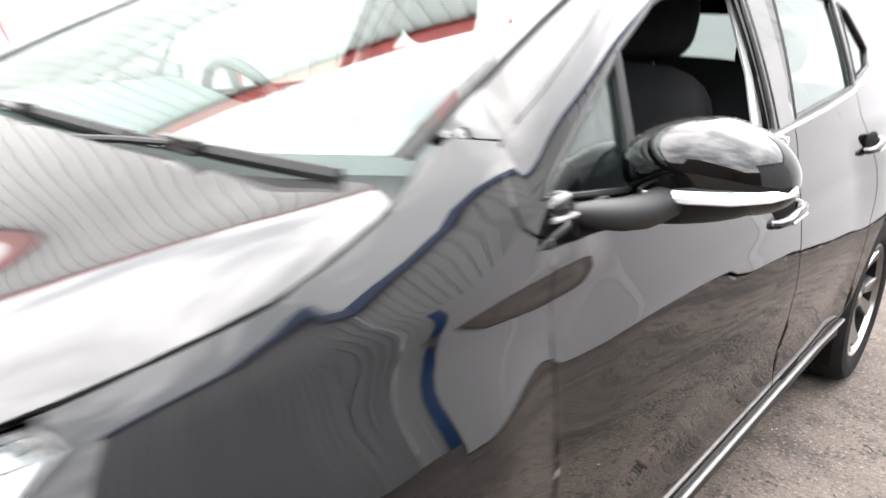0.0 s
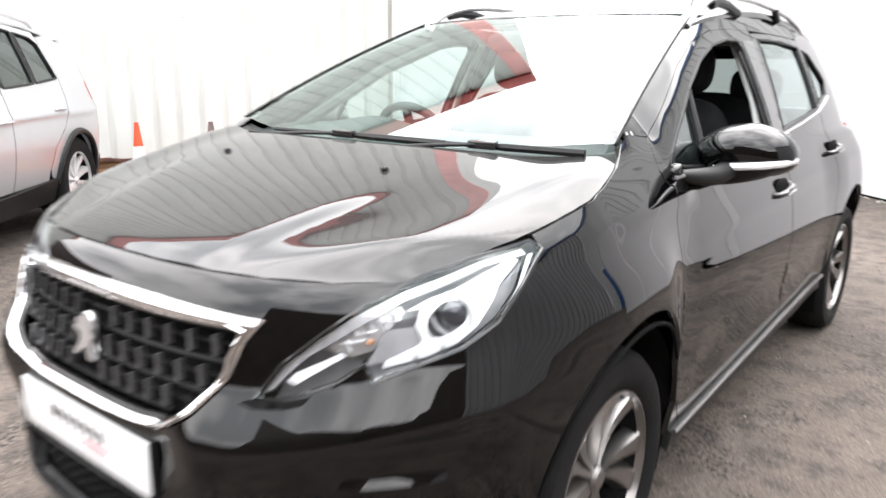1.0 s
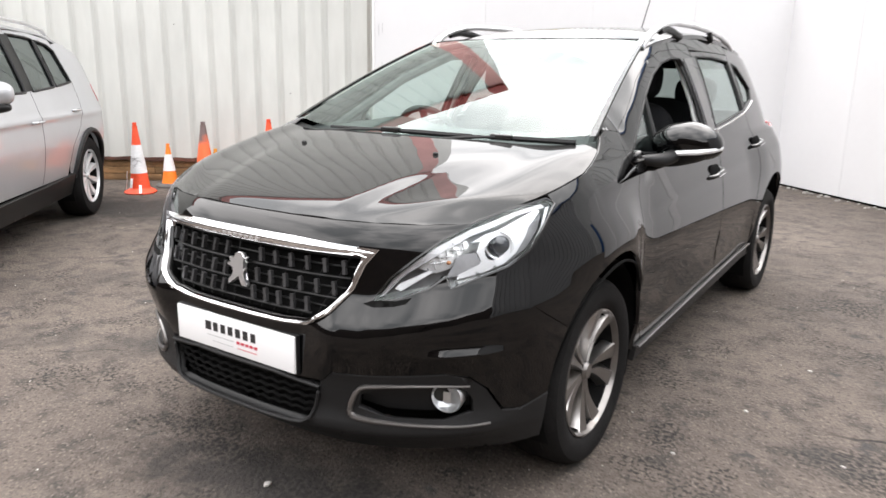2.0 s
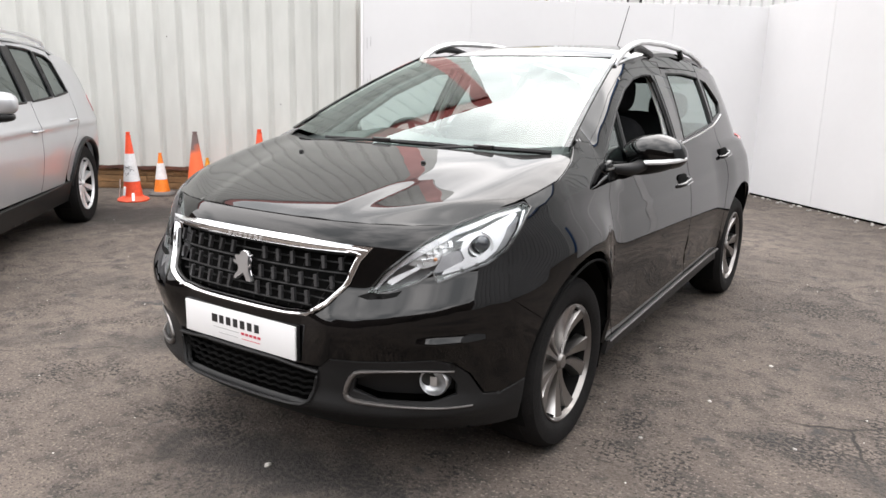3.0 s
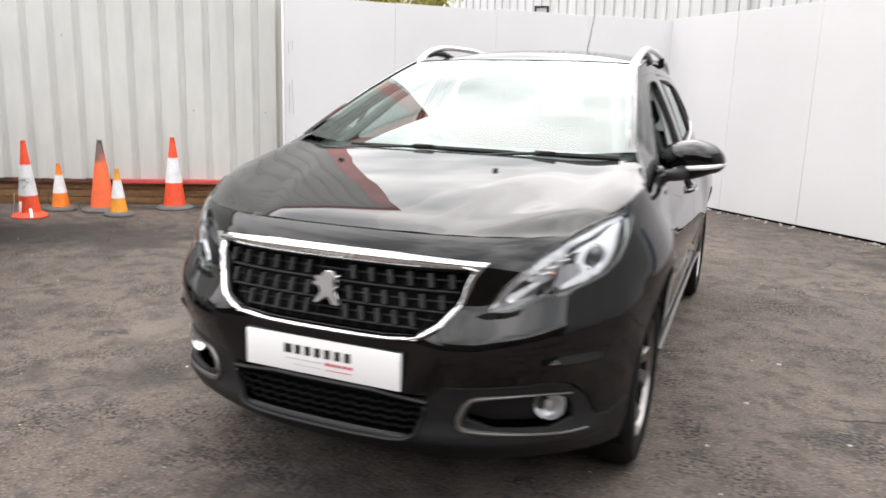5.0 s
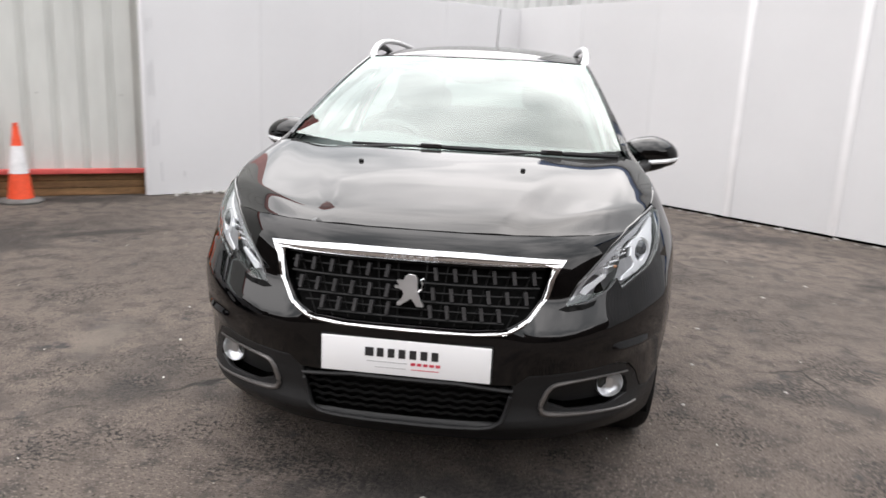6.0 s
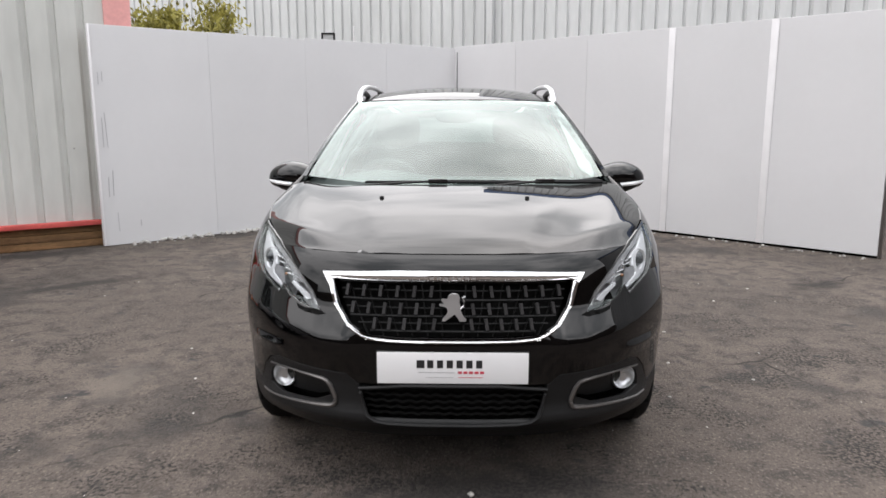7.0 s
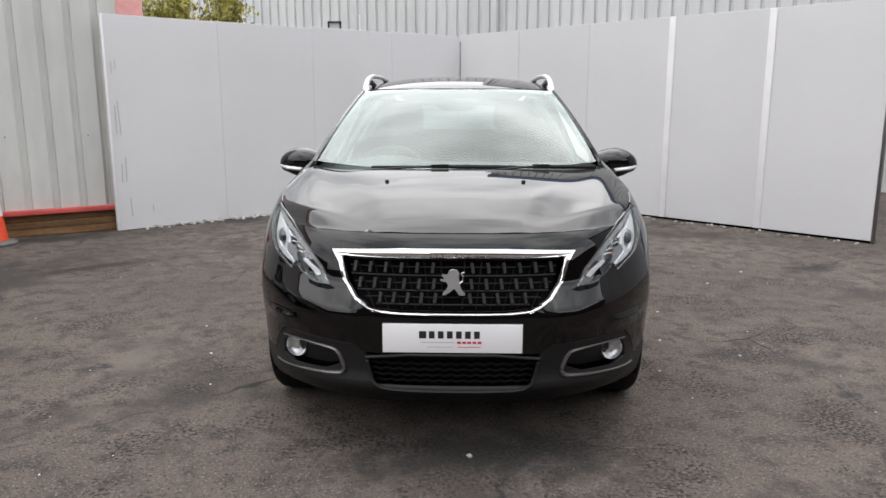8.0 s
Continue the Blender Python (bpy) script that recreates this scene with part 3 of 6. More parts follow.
part("edge_trim", quick(block, (0.02, 0.05, 2.24), pose(-0.014, -0.004, 1.13), 0.003), WHITE_BATTEN, wall_north)
part("end_post", quick(block, (0.022, 0.06, 2.26), pose((FENCE_E - FENCE_C).length + 0.014, 0.02, 1.13), 0.003), BEZEL, wall_east)
# scuffs and staple rows near the free edge
for x, z, n in ((0.045, 1.72, 0.12), (0.085, 1.74, 0.1), (0.05, 1.18, 0.3), (0.085, 1.2, 0.36), (0.07, 0.62, 0.2), (0.115, 0.66, 0.26), (0.14, 0.25, 0.2), (0.37, 0.22, 0.07)):
    part("scuff", quick(block, (0.006, 0.003, n), pose(x, -0.0145, z, 0, rng.uniform(-2, 2), 0)), INK_GREY, wall_north)
rubble = bmesh.new()
for k in range(170):
    d = 0.25 + 4.4 * rng.random()
    p = FENCE_W.lerp(FENCE_C, d / 4.9) + Vector((0.68, -0.74, 0)) * (0.03 + 0.10 * rng.random() ** 2)
    r = 0.008 + 0.022 * rng.random()
    blob(rubble, (r * 1.4, r, r * 0.7), pose(p.x, p.y, r * 0.5, rng.uniform(-30, 30), rng.uniform(-30, 30), rng.uniform(0, 180)), 2.3, 7, 5)
for k in range(90):
    p = FENCE_C.lerp(FENCE_E, rng.random()) + Vector((-0.684, -0.729, 0)) * (0.03 + 0.12 * rng.random() ** 2)
    r = 0.005 + 0.011 * rng.random()
    blob(rubble, (r * 1.4, r, r * 0.7), pose(p.x, p.y, r * 0.5, rng.uniform(-30, 30), rng.uniform(-30, 30), rng.uniform(0, 180)), 2.3, 7, 5)
tagged(part("rubble", rubble, STONE, None), "flaked white paint and pale stone chips along the hoarding", "rubble", kind="stuff")

# unseen dark walls added on the near side to darken the paint's reflections
unseen_south = thing("unseen_wall_south", "unseen dark brown brick wall added to close the yard and darken reflections", "wall", standing(Vector((14.0, -10.5, 0)), Vector((-1.0, 0.05, 0))), kind="structure")
part("brickwork", quick(block, (15.0, 0.3, 6.2), pose(7.5, -0.15, 3.1)), DARK_WALL, unseen_south)
part("low_brickwork", quick(block, (15.0, 0.3, 3.4), pose(22.502, -0.15, 1.7)), DARK_WALL, unseen_south)
unseen_corner = thing("unseen_wall_southeast", "unseen dark brown brick wall added to darken reflections", "wall", standing(Vector((8.72, -1.80, 0)), Vector((0.06, -1.0, 0))), kind="structure")
part("brickwork", quick(block, (9.0, 0.3, 4.2), pose(4.5, 0.15, 2.1)), DARK_WALL, unseen_corner)
unseen_west = thing("unseen_wall_southwest", "unseen dark brown brick wall added to darken reflections", "wall", standing(Vector((-15.5, -8.5, 0)), Vector((0.05, 1.0, 0))), kind="structure")
part("brickwork", quick(block, (9.0, 0.3, 4.6), pose(4.5, 0.15, 2.3)), DARK_WALL, unseen_west)

# grey industrial units beyond the hoarding
unit_back = thing("wall_back_east", "grey ribbed steel industrial unit with blue eaves and door", "wall", standing(Vector((0.7, 13.2, 0)), Vector((0.80, -0.60, 0))), kind="structure")
ribbed_wall("cladding", 9.4, 0.0, 6.6, 0.25, 0.055, 0.04, GREY_CLAD, unit_back, turn=-1)
part("corner_flashing", quick(block, (0.14, 0.10, 6.4), pose(-0.03, -0.07, 3.2), 0.01), GREY_CLAD, unit_back)
part("eaves_flashing", quick(block, (9.5, 0.2, 0.3), pose(4.75, -0.06, 6.7), 0.02), BLUE_TRIM, unit_back, "blue painted eaves flashing")
unit_far = thing("wall_back_west", "grey ribbed steel industrial unit wall", "wall", standing(Vector((-13.0, 19.6, 0)), Vector((0.905, -0.425, 0))), kind="structure")
ribbed_wall("cladding", 15.1, 0.0, 5.0, 0.25, 0.055, 0.04, GREY_CLAD, unit_far, turn=-1)
unit_side = thing("wall_side_east", "slate grey ribbed steel unit with blue eaves", "wall", standing(Vector((8.15, 7.45, 0)), Vector((0.06, -1.0, 0))), kind="structure")
ribbed_wall("cladding", 9.2, 0.0, 6.5, 0.36, 0.11, 0.13, DARK_CLAD, unit_side, turn=-1)
part("eaves_flashing", quick(block, (9.3, 0.2, 0.26), pose(4.6, -0.06, 6.6), 0.02), BLUE_TRIM, unit_side, "blue painted eaves flashing")
door_bm = quick(block, (0.40, 0.10, 3.3), pose(8.35, -0.06, 1.65), 0.01)
part("steel_door", door_bm, BLUE_TRIM, unit_back, "blue steel door")


# ---- the black hatchback: its skin as a few surfaces ----
# x to its left side, y from the nose to the tail, z up
HALF_FRONT = Line((0.15, 0.83), (0.30, 0.848), (0.45, 0.857), (0.60, 0.862), (0.72, 0.862), (0.82, 0.85), (0.92, 0.815), (0.97, 0.786), (1.02, 0.752), (1.10, 0.690))
NOSE = Line((0.15, 0.10), (0.22, 0.05), (0.30, 0.012), (0.42, -0.012), (0.55, -0.010), (0.70, 0.022), (0.80, 0.052), (0.86, 0.085), (0.92, 0.17), (1.02, 0.40), (1.10, 0.60))
HALF_DOOR = Line((0.2, 0.80), (0.3, 0.815), (0.4, 0.83), (0.5, 0.84), (0.65, 0.845), (0.75, 0.834), (0.84, 0.811), (0.92, 0.788), (1.0, 0.765))
AXLE = 0.76
_th = np.linspace(0, math.pi / 2, 400)
_fx, _fy = np.sin(_th) ** (2 / 2.8), 1 - np.cos(_th)
_arc = np.r_[0, np.cumsum(np.hypot(np.diff(_fx) * 0.86, np.diff(_fy) * 0.75))]
S_END = float(_arc[-1])


FRAME_TOP = [(1.142, 1.085), (1.20, 1.113), (1.28, 1.150), (1.50, 1.262), (1.70, 1.338), (1.90, 1.383), (2.10, 1.398), (2.345, 1.402)]
FRAME_LINE = Line(*FRAME_TOP)


def flare(y, z):
    """How far the front wheel arch stands out."""
    start = 0.10 + 0.28 * ease((z - 0.45) / 0.35)
    return 0.020 * ease((y - start) / 0.45) * (1 - ease((y - 0.95) / 0.2)) * ease((0.90 - z) / 0.14) * ease((z - 0.1) / 0.1)


def flank(y, z):
    """Half the width of the body, from the front axle to the tail."""
    fore = 1 - ease((y - 0.78) / 0.5)
    if z > 1.0:
        x = 0.765 - 0.37 * (z - 1.0) - 0.27 * (z - 1) ** 2 - 0.07 * max(0, (y - 2.5) / 1.5) ** 2
        if fore > 0:
            x += fore * (HALF_FRONT(min(z, 1.10)) - 0.42 * max(0, z - 1.10) - x)
        # the wing rolls over at the foot of the screen pillar
        x -= 5.0 * max(0.0, z - 1.035) ** 2 / (1 + (max(0.0, z - 1.035) / 0.07) ** 2) * (1 - ease((y - 0.96) / 0.26))
        # the door frame and the screen pillar round over towards the roof
        over = max(0.0, z - FRAME_LINE(y) + 0.080) * ease((y - 0.93) / 0.26) * (1 - ease((y - 1.60) / 0.75))
        x -= 2.6 * min(over, 0.080) ** 2 + 0.416 * max(0.0, over - 0.080)
    else:
        door = HALF_DOOR(z)
        k = ease((0.99 - z) / 0.06)
        x = door + fore * (HALF_FRONT(z) - door) + 0.8 * k * (HALF_FRONT(min(z, 0.97)) - door) * ease((y - 2.75) / 0.45) * (1 - ease((y - 3.5) / 0.3))
        # a soft crease through the handles, and the hollow above the sill
        x += 0.004 * math.exp(-((z - 0.80 - 0.035 * (y - 1.2)) / 0.035) ** 2) * ease((y - 1.0) / 0.4)
        x -= 0.010 * math.exp(-((z - 0.47) / 0.08) ** 2) * ease((y - 1.2) / 0.3) * (1 - ease((y - 2.7) / 0.3))
    # the raised shoulder of the wing
    x += 0.012 * math.exp(-((z - 0.936) / (0.036 if z < 0.936 else 0.085)) ** 2) * ease((y - 0.62) / 0.44) * (1 - ease((y - 1.20) / 0.14))
    return (x + flare(y, z)) * math.sqrt(max(0.0, 1 - max(0.0, (y - 3.35) / 0.80) ** 3.2))


def skin(s, z):
    """The lower body and the sides: s runs along it from the middle of the nose, z is the height."""
    a = abs(s)
    if a < S_END:
        nose = NOSE(z)
        x, y = HALF_FRONT(z) * float(np.interp(a, _arc, _fx)), nose + (AXLE - nose) * float(np.interp(a, _arc, _fy))
        # a sharp crease over the fog lamps
        k = 0.017 * ease((x - 0.56) / 0.10) * (1 - ease((x - 0.70) / 0.09)) * max(0.0, 1 - abs(z - 0.538) / (0.022 if z > 0.538 else 0.06)) ** 1.3
        # the shelf below the headlamps
        low = 0.583 + 0.20 * max(0.0, x - 0.45)
        u = min(1.0, max(0.0, (low + 0.125 - z) / 0.125))
        u = (u * u / 0.5 if u < 0.25 else u - 0.125 - (max(0.0, u - 0.8) ** 2) / 0.4) / 0.775
        k += 0.036 * u * ease((z - 0.41) / (low - 0.41)) * ease((x - 0.25) / 0.13) * (1 - ease((x - 0.785) / 0.075))
        x, y = x + 0.35 * k + flare(y, z), y - k
    else:
        y = AXLE + a - S_END
        x = flank(y, z)
    return (math.copysign(x, s), y, z)


def on_y(y, z):
    """The place on the skin at a length and a height."""
    if y >= AXLE:
        return (S_END + y - AXLE, z)
    nose = NOSE(z)
    th = math.acos(max(-1, min(1, 1 - (y - nose) / (AXLE - nose))))
    return (float(np.interp(th, _th, _arc)), z)


def on_x(x, z):
    """The place on the skin's front at a distance from the middle and a height."""
    th = math.asin(min(1, abs(x) / HALF_FRONT(z)) ** 1.4)
    return (math.copysign(float(np.interp(th, _th, _arc)), x), z)


def nose_at(x, z=0.875):
    r = min(1, abs(x) / HALF_FRONT(z))
    return NOSE(z) + (AXLE - NOSE(z)) * (1 - math.sqrt(1 - r ** 2.8))


RISE = Line((0, 0.873), (0.04, 0.891), (0.09, 0.909), (0.15, 0.928), (0.30, 0.970), (0.47, 1.011), (0.60, 1.035), (0.75, 1.057), (0.95, 1.074))


# the shut line between bonnet and wing, and the crest of the ridge inside it
SHUT_Z = Line((0.30, 0.868), (0.40, 0.902), (0.53, 0.940), (0.60, 0.957), (0.66, 0.970), (0.74, 0.986), (0.80, 1.003), (0.86, 1.021), (0.95, 1.050), (1.03, 1.080))
SHUT_X = Line(*[(y, skin(*on_y(y, SHUT_Z(y)))[0]) for y in (0.32, 0.40, 0.48, 0.56, 0.64, 0.72, 0.80, 0.88, 0.96)])
RIDGE = Line((0.20, 0.53), (0.34, 0.612), (0.42, 0.65), (0.52, 0.676), (0.60, 0.688), (0.77, 0.706), (0.95, 0.72))


def lid_base(x, y):
    d = max(0.0, y - nose_at(x))
    # a raised middle with a soft step, then the ridge
    step = 0.0055 * (1 - ease((abs(x) - 0.205 - 0.28 * y) / 0.085)) * ease((y - 0.06) / 0.14) * (1 - ease((y - 0.38) / 0.26))
    return RISE(d) + step + 0.022 * math.exp(-((abs(x) - RIDGE(y)) / 0.105) ** 2) * ease((d - 0.01) / 0.11)


def lid(x, y):
    """The bonnet, with its two soft ridges, rolling down to the shut line."""
    z = lid_base(x, y)
    edge = SHUT_X(y)
    q = max(0.0, 1 - (edge - abs(x)) / 0.10) ** 2.2 * ease((y - 0.30) / 0.16)
    if q > 0:
        z += q * (SHUT_Z(y) - lid_base(edge, y))
    return (x, y, z)


ROOF_LINE = Line((1.66, 1.407), (1.74, 1.437), (1.84, 1.464), (2.0, 1.491), (2.3, 1.520), (2.65, 1.535), (3.1, 1.518), (3.6, 1.462), (3.95, 1.40))


def roof(x, y):
    return (x, y, ROOF_LINE(y) - 0.055 * (abs(x) / 0.57) ** 2.4)


def screen(u, t):
    """The windscreen: u across from -1 to 1, t up from 0 to 1."""
    x = u * (0.712 - 0.155 * t)
    y = 0.835 + 0.135 * abs(u) ** 2.2 + t * (0.90 - 0.055 * u * u)
    z = 1.045 + 0.03 * u * u + t * (0.395 - 0.035 * u * u) + 0.075 * t * (1 - t)
    return (x, y, z)


def arch(cy, r, a0, a1, cz=0.33, n=18):
    """Points along a wheel arch, from angle a0 to a1 in degrees."""
    return [(cy + r * math.cos(radians(a0 + (a1 - a0) * k / n)), cz + r * math.sin(radians(a0 + (a1 - a0) * k / n))) for k in range(n + 1)]


def lip_skin(s, z):
    """The lower bumper: a full lip that turns under."""
    x, y, z = skin(s, z)
    k = 0.030 * math.exp(-((z - 0.297) / (0.045 if z > 0.297 else 0.034)) ** 2) - 0.03 * ease((0.25 - z) / 0.05)
    k *= 1 - 0.9 * ease((y - 0.20) / 0.20)
    out = Vector((x * 0.55, y - 0.62, 0)).normalized()
    return (x + k * out.x, y + k * out.y, z)


hatchback = thing("hatchback_car", "glossy black compact crossover car with an open front passenger window", "car")

# outlines on the front, in half width and height
LAMP = [(0.462, 0.672), (0.50, 0.738), (0.55, 0.790), (0.60, 0.842), (0.655, 0.885), (0.70, 0.908), (0.752, 0.930), (0.772, 0.915), (0.776, 0.86),
        (0.765, 0.80), (0.735, 0.762), (0.68, 0.735), (0.637, 0.712), (0.622, 0.742), (0.59, 0.712), (0.53, 0.685)]
lamp_s = [on_x(x, z) for x, z in LAMP]
GRILLE = [(-0.425, 0.800), (0.425, 0.800), (0.395, 0.70), (0.345, 0.645), (0.285, 0.607), (0.2, 0.600), (-0.2, 0.600), (-0.285, 0.607), (-0.345, 0.645), (-0.395, 0.70)]
grille_s = [on_x(x, z) for x, z in GRILLE]
INTAKE = [(-0.33, 0.432), (0.33, 0.432), (0.315, 0.36), (0.285, 0.302), (0.2, 0.288), (-0.2, 0.288), (-0.285, 0.302), (-0.315, 0.36)]
intake_s = [on_x(x, z) for x, z in INTAKE]
FOG = [(0.448, 0.428), (0.645, 0.438), (0.690, 0.408), (0.686, 0.335), (0.43, 0.348)]
fog_s = rounded([on_x(x, z) for x, z in FOG], 1)


def both_ways(half):
    """A closed outline from its half, which starts and ends near the middle."""
    return list(half) + [(-s, z) for s, z in reversed(half)]


arch_front = arch(0.825, 0.370, 10, 146.8, 0.36)
seam = [on_y(0.448, 0.615)] + [on_y(y, z) for y, z in arch(0.825, 0.370, 147, 178, 0.36, 4)]
bumper_half = ([(0.0, 0.8725), on_x(0.3, 0.8725), on_x(0.54, 0.874), on_x(0.638, 0.878)] + lamp_s[4::-1] + lamp_s[:8:-1]
               + [on_x(0.772, 0.77), on_y(0.40, 0.66)] + seam + [on_y(0.36, 0.338), on_x(0.775, 0.338), on_x(0.738, 0.349), on_x(0.716, 0.420), on_x(0.685, 0.462), on_x(0.64, 0.478), on_x(0.37, 0.468), on_x(0.335, 0.434), (0.0, 0.434)])
panel("front_bumper", both_ways(bumper_half), skin, PAINT, hatchback, 0.013, 0.02, [grille_s])
lower_half = [(0.0, 0.430), on_x(0.333, 0.430), on_x(0.37, 0.464), on_x(0.64, 0.474), on_x(0.683, 0.458), on_x(0.713, 0.417), on_x(0.734, 0.345), on_x(0.773, 0.334), on_y(0.36, 0.334), on_y(0.456, 0.369), on_y(0.456, 0.225), on_x(0.4, 0.203), (0.0, 0.203)]
apron = panel("bumper_apron", both_ways(lower_half), lip_skin, PLASTIC, hatchback, 0.022, 0.025, [[(s, z - 0.002) for s, z in intake_s], fog_s, [(-s, z) for s, z in fog_s]],
              label="matt black plastic lower bumper")
panel("front_liner", both_ways([(0, 0.88), on_x(0.55, 0.88), on_y(0.40, 0.8), on_y(0.40, 0.40), on_x(0.72, 0.30), (0, 0.22)]), skin, VOID, hatchback, 0.06, 0, off=-0.085)
# bonnet
bonnet_half = [(0.0, nose_at(0) + 0.002), (0.15, nose_at(0.15) + 0.002), (0.3, nose_at(0.3) + 0.002), (0.42, nose_at(0.42) + 0.002), (0.54, nose_at(0.54) + 0.002), (0.645, nose_at(0.645) + 0.004), (0.662, 0.332), (0.70, 0.404), (0.735, 0.49)] + [
               (SHUT_X(y) - 0.005, y) for y in (0.54, 0.60, 0.66, 0.72, 0.78, 0.83, 0.88)] + [(SHUT_X(0.91) - 0.008, 0.908), (0.69, 0.918), (0.5, 0.845), (0.25, 0.815), (0.0, 0.808)]
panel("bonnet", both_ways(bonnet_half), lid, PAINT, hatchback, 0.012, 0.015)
cowl_half = [(0.0, 0.815), (0.25, 0.822), (0.5, 0.852), (0.71, 0.922), (0.72, 1.0), (0.5, 0.93), (0.25, 0.88), (0.0, 0.862)]
panel("scuttle_panel", both_ways(cowl_half), lambda x, y: (x, y, lid(x, y)[2] - 0.022 + 0.1 * max(0, y - 0.86 - 0.1 * x * x)), PLASTIC, hatchback, 0.03, 0.01, label="black plastic scuttle panel below the windscreen")
for side in (1, -1):
    part("washer_nozzle", quick(blob, (0.009, 0.009, 0.007), pose(0.300 * side, 0.605, lid(0.300, 0.605)[2] + 0.003)), PLASTIC, hatchback)

# front wings, doors, quarters: outlines in length and height
DOOR_FRONT = [(1.130, 1.072), (1.110, 1.046), (1.101, 1.012), (1.106, 0.988), (1.130, 0.974), (1.163, 0.966), (1.152, 0.92), (1.132, 0.84), (1.118, 0.70), (1.14, 0.50), (1.19, 0.38), (1.262, 0.292)]
DOOR_MID = [(2.345, 1.395), (2.30, 1.20), (2.285, 0.98), (2.24, 0.80), (2.205, 0.62), (2.215, 0.45), (2.255, 0.352)]
FRONT_GLASS = [(1.165, 1.012), (1.30, 1.092), (1.50, 1.205), (1.68, 1.283), (1.86, 1.335), (2.02, 1.357), (2.14, 1.358), (2.165, 1.33), (2.15, 1.15), (2.135, 1.030), (1.7, 1.005), (1.4, 0.992)]
REAR_GLASS = [(2.31, 1.045), (2.425, 1.375), (2.75, 1.378), (3.04, 1.362), (2.965, 1.10)]
QUARTER_GLASS = [(3.03, 1.118), (3.115, 1.352), (3.22, 1.335), (3.36, 1.215), (3.29, 1.155)]
REAR_CUT = [(3.08, 1.395), (3.00, 1.20), (2.99, 0.98), (3.0, 0.80), (2.945, 0.70), (2.915, 0.55), (2.90, 0.385)]


def ys(pts):
    return [on_y(y, z) for y, z in pts]


wing = ([(s + 0.0005, z) for s, z in (on_x(0.772, 0.915), on_x(0.776, 0.86), on_x(0.765, 0.80), on_x(0.772, 0.77), on_y(0.40, 0.66), on_y(0.450, 0.617))] + ys(arch_front[::-1][:-1])
        + ys([(1.19, 0.40), (1.165, 0.28), (1.235, 0.285)]) + ys([(y - 0.005, z - 0.004) for y, z in DOOR_FRONT[::-1]])
        + ys([(1.130, 1.085), (1.045, 1.095), (0.99, 1.079), (0.955, 1.060)] + [(y, SHUT_Z(y)) for y in (0.90, 0.86, 0.80, 0.74, 0.66, 0.60, 0.53)]))
front_door = ys(FRAME_TOP) + ys([(y - 0.004, z) for y, z in DOOR_MID]) + ys([(1.75, 0.322), (1.262, 0.290)]) + ys(DOOR_FRONT[::-1])
rear_door = (ys([(y + 0.004, z) for y, z in DOOR_MID[::-1]]) + ys([(2.60, 1.402), (2.9, 1.40)]) + ys([(y - 0.004, z) for y, z in REAR_CUT]) + ys([(2.6, 0.372)]))
arch_rear = arch(3.35, 0.405, 165, 8)
quarter = (ys([(y + 0.004, z) for y, z in REAR_CUT[::-1]]) + ys([(3.10, 1.44), (3.4, 1.415), (3.62, 1.385), (3.82, 1.33), (3.92, 1.22), (3.99, 1.08), (4.06, 0.9), (4.09, 0.6), (4.07, 0.35), (3.78, 0.33)])
           + ys(arch_rear[::-1]))
pillar = ys([(1.034, 1.0965)] + [(y - 0.001, z + 0.0018) for y, z in FRAME_TOP] + [(2.345, 1.428), (2.1, 1.434), (1.86, 1.429)]) + [
    on_y(screen(1, t)[1], screen(1, t)[2] - 0.004) for t in (0.96, 0.8, 0.6, 0.4, 0.2, 0.07)]


GLASS_LINE = Line(*[(screen(1, t)[1], screen(1, t)[2]) for t in (0.0, 0.2, 0.4, 0.6, 0.8, 1.0)])


def pillar_skin(s, z):
    """The screen pillar: rounded over towards the glass."""
    x, y, z = skin(s, z)
    lo = FRAME_LINE(y) + 0.0035
    k = max(0.0, min(1.0, (z - lo) / max(0.03, GLASS_LINE(y) - lo))) * ease((y - 1.02) / 0.15) * (1 - ease((y - 1.75) / 0.2))
    return (math.copysign(abs(x) - min(0.006, 0.1 * max(0.0, GLASS_LINE(y) - lo)) * k ** 1.8, s), y, z)


def tyre_profile(r, w, rim):
    return [(rim, -w * 0.40), (rim + 0.012, -w * 0.47), (r - 0.055, -w * 0.52), (r - 0.022, -w * 0.49), (r - 0.004, -w * 0.38), (r, -w * 0.2), (r, w * 0.2), (r - 0.004, w * 0.38),
            (r - 0.022, w * 0.49), (r - 0.055, w * 0.52), (rim + 0.012, w * 0.47), (rim, w * 0.40)]


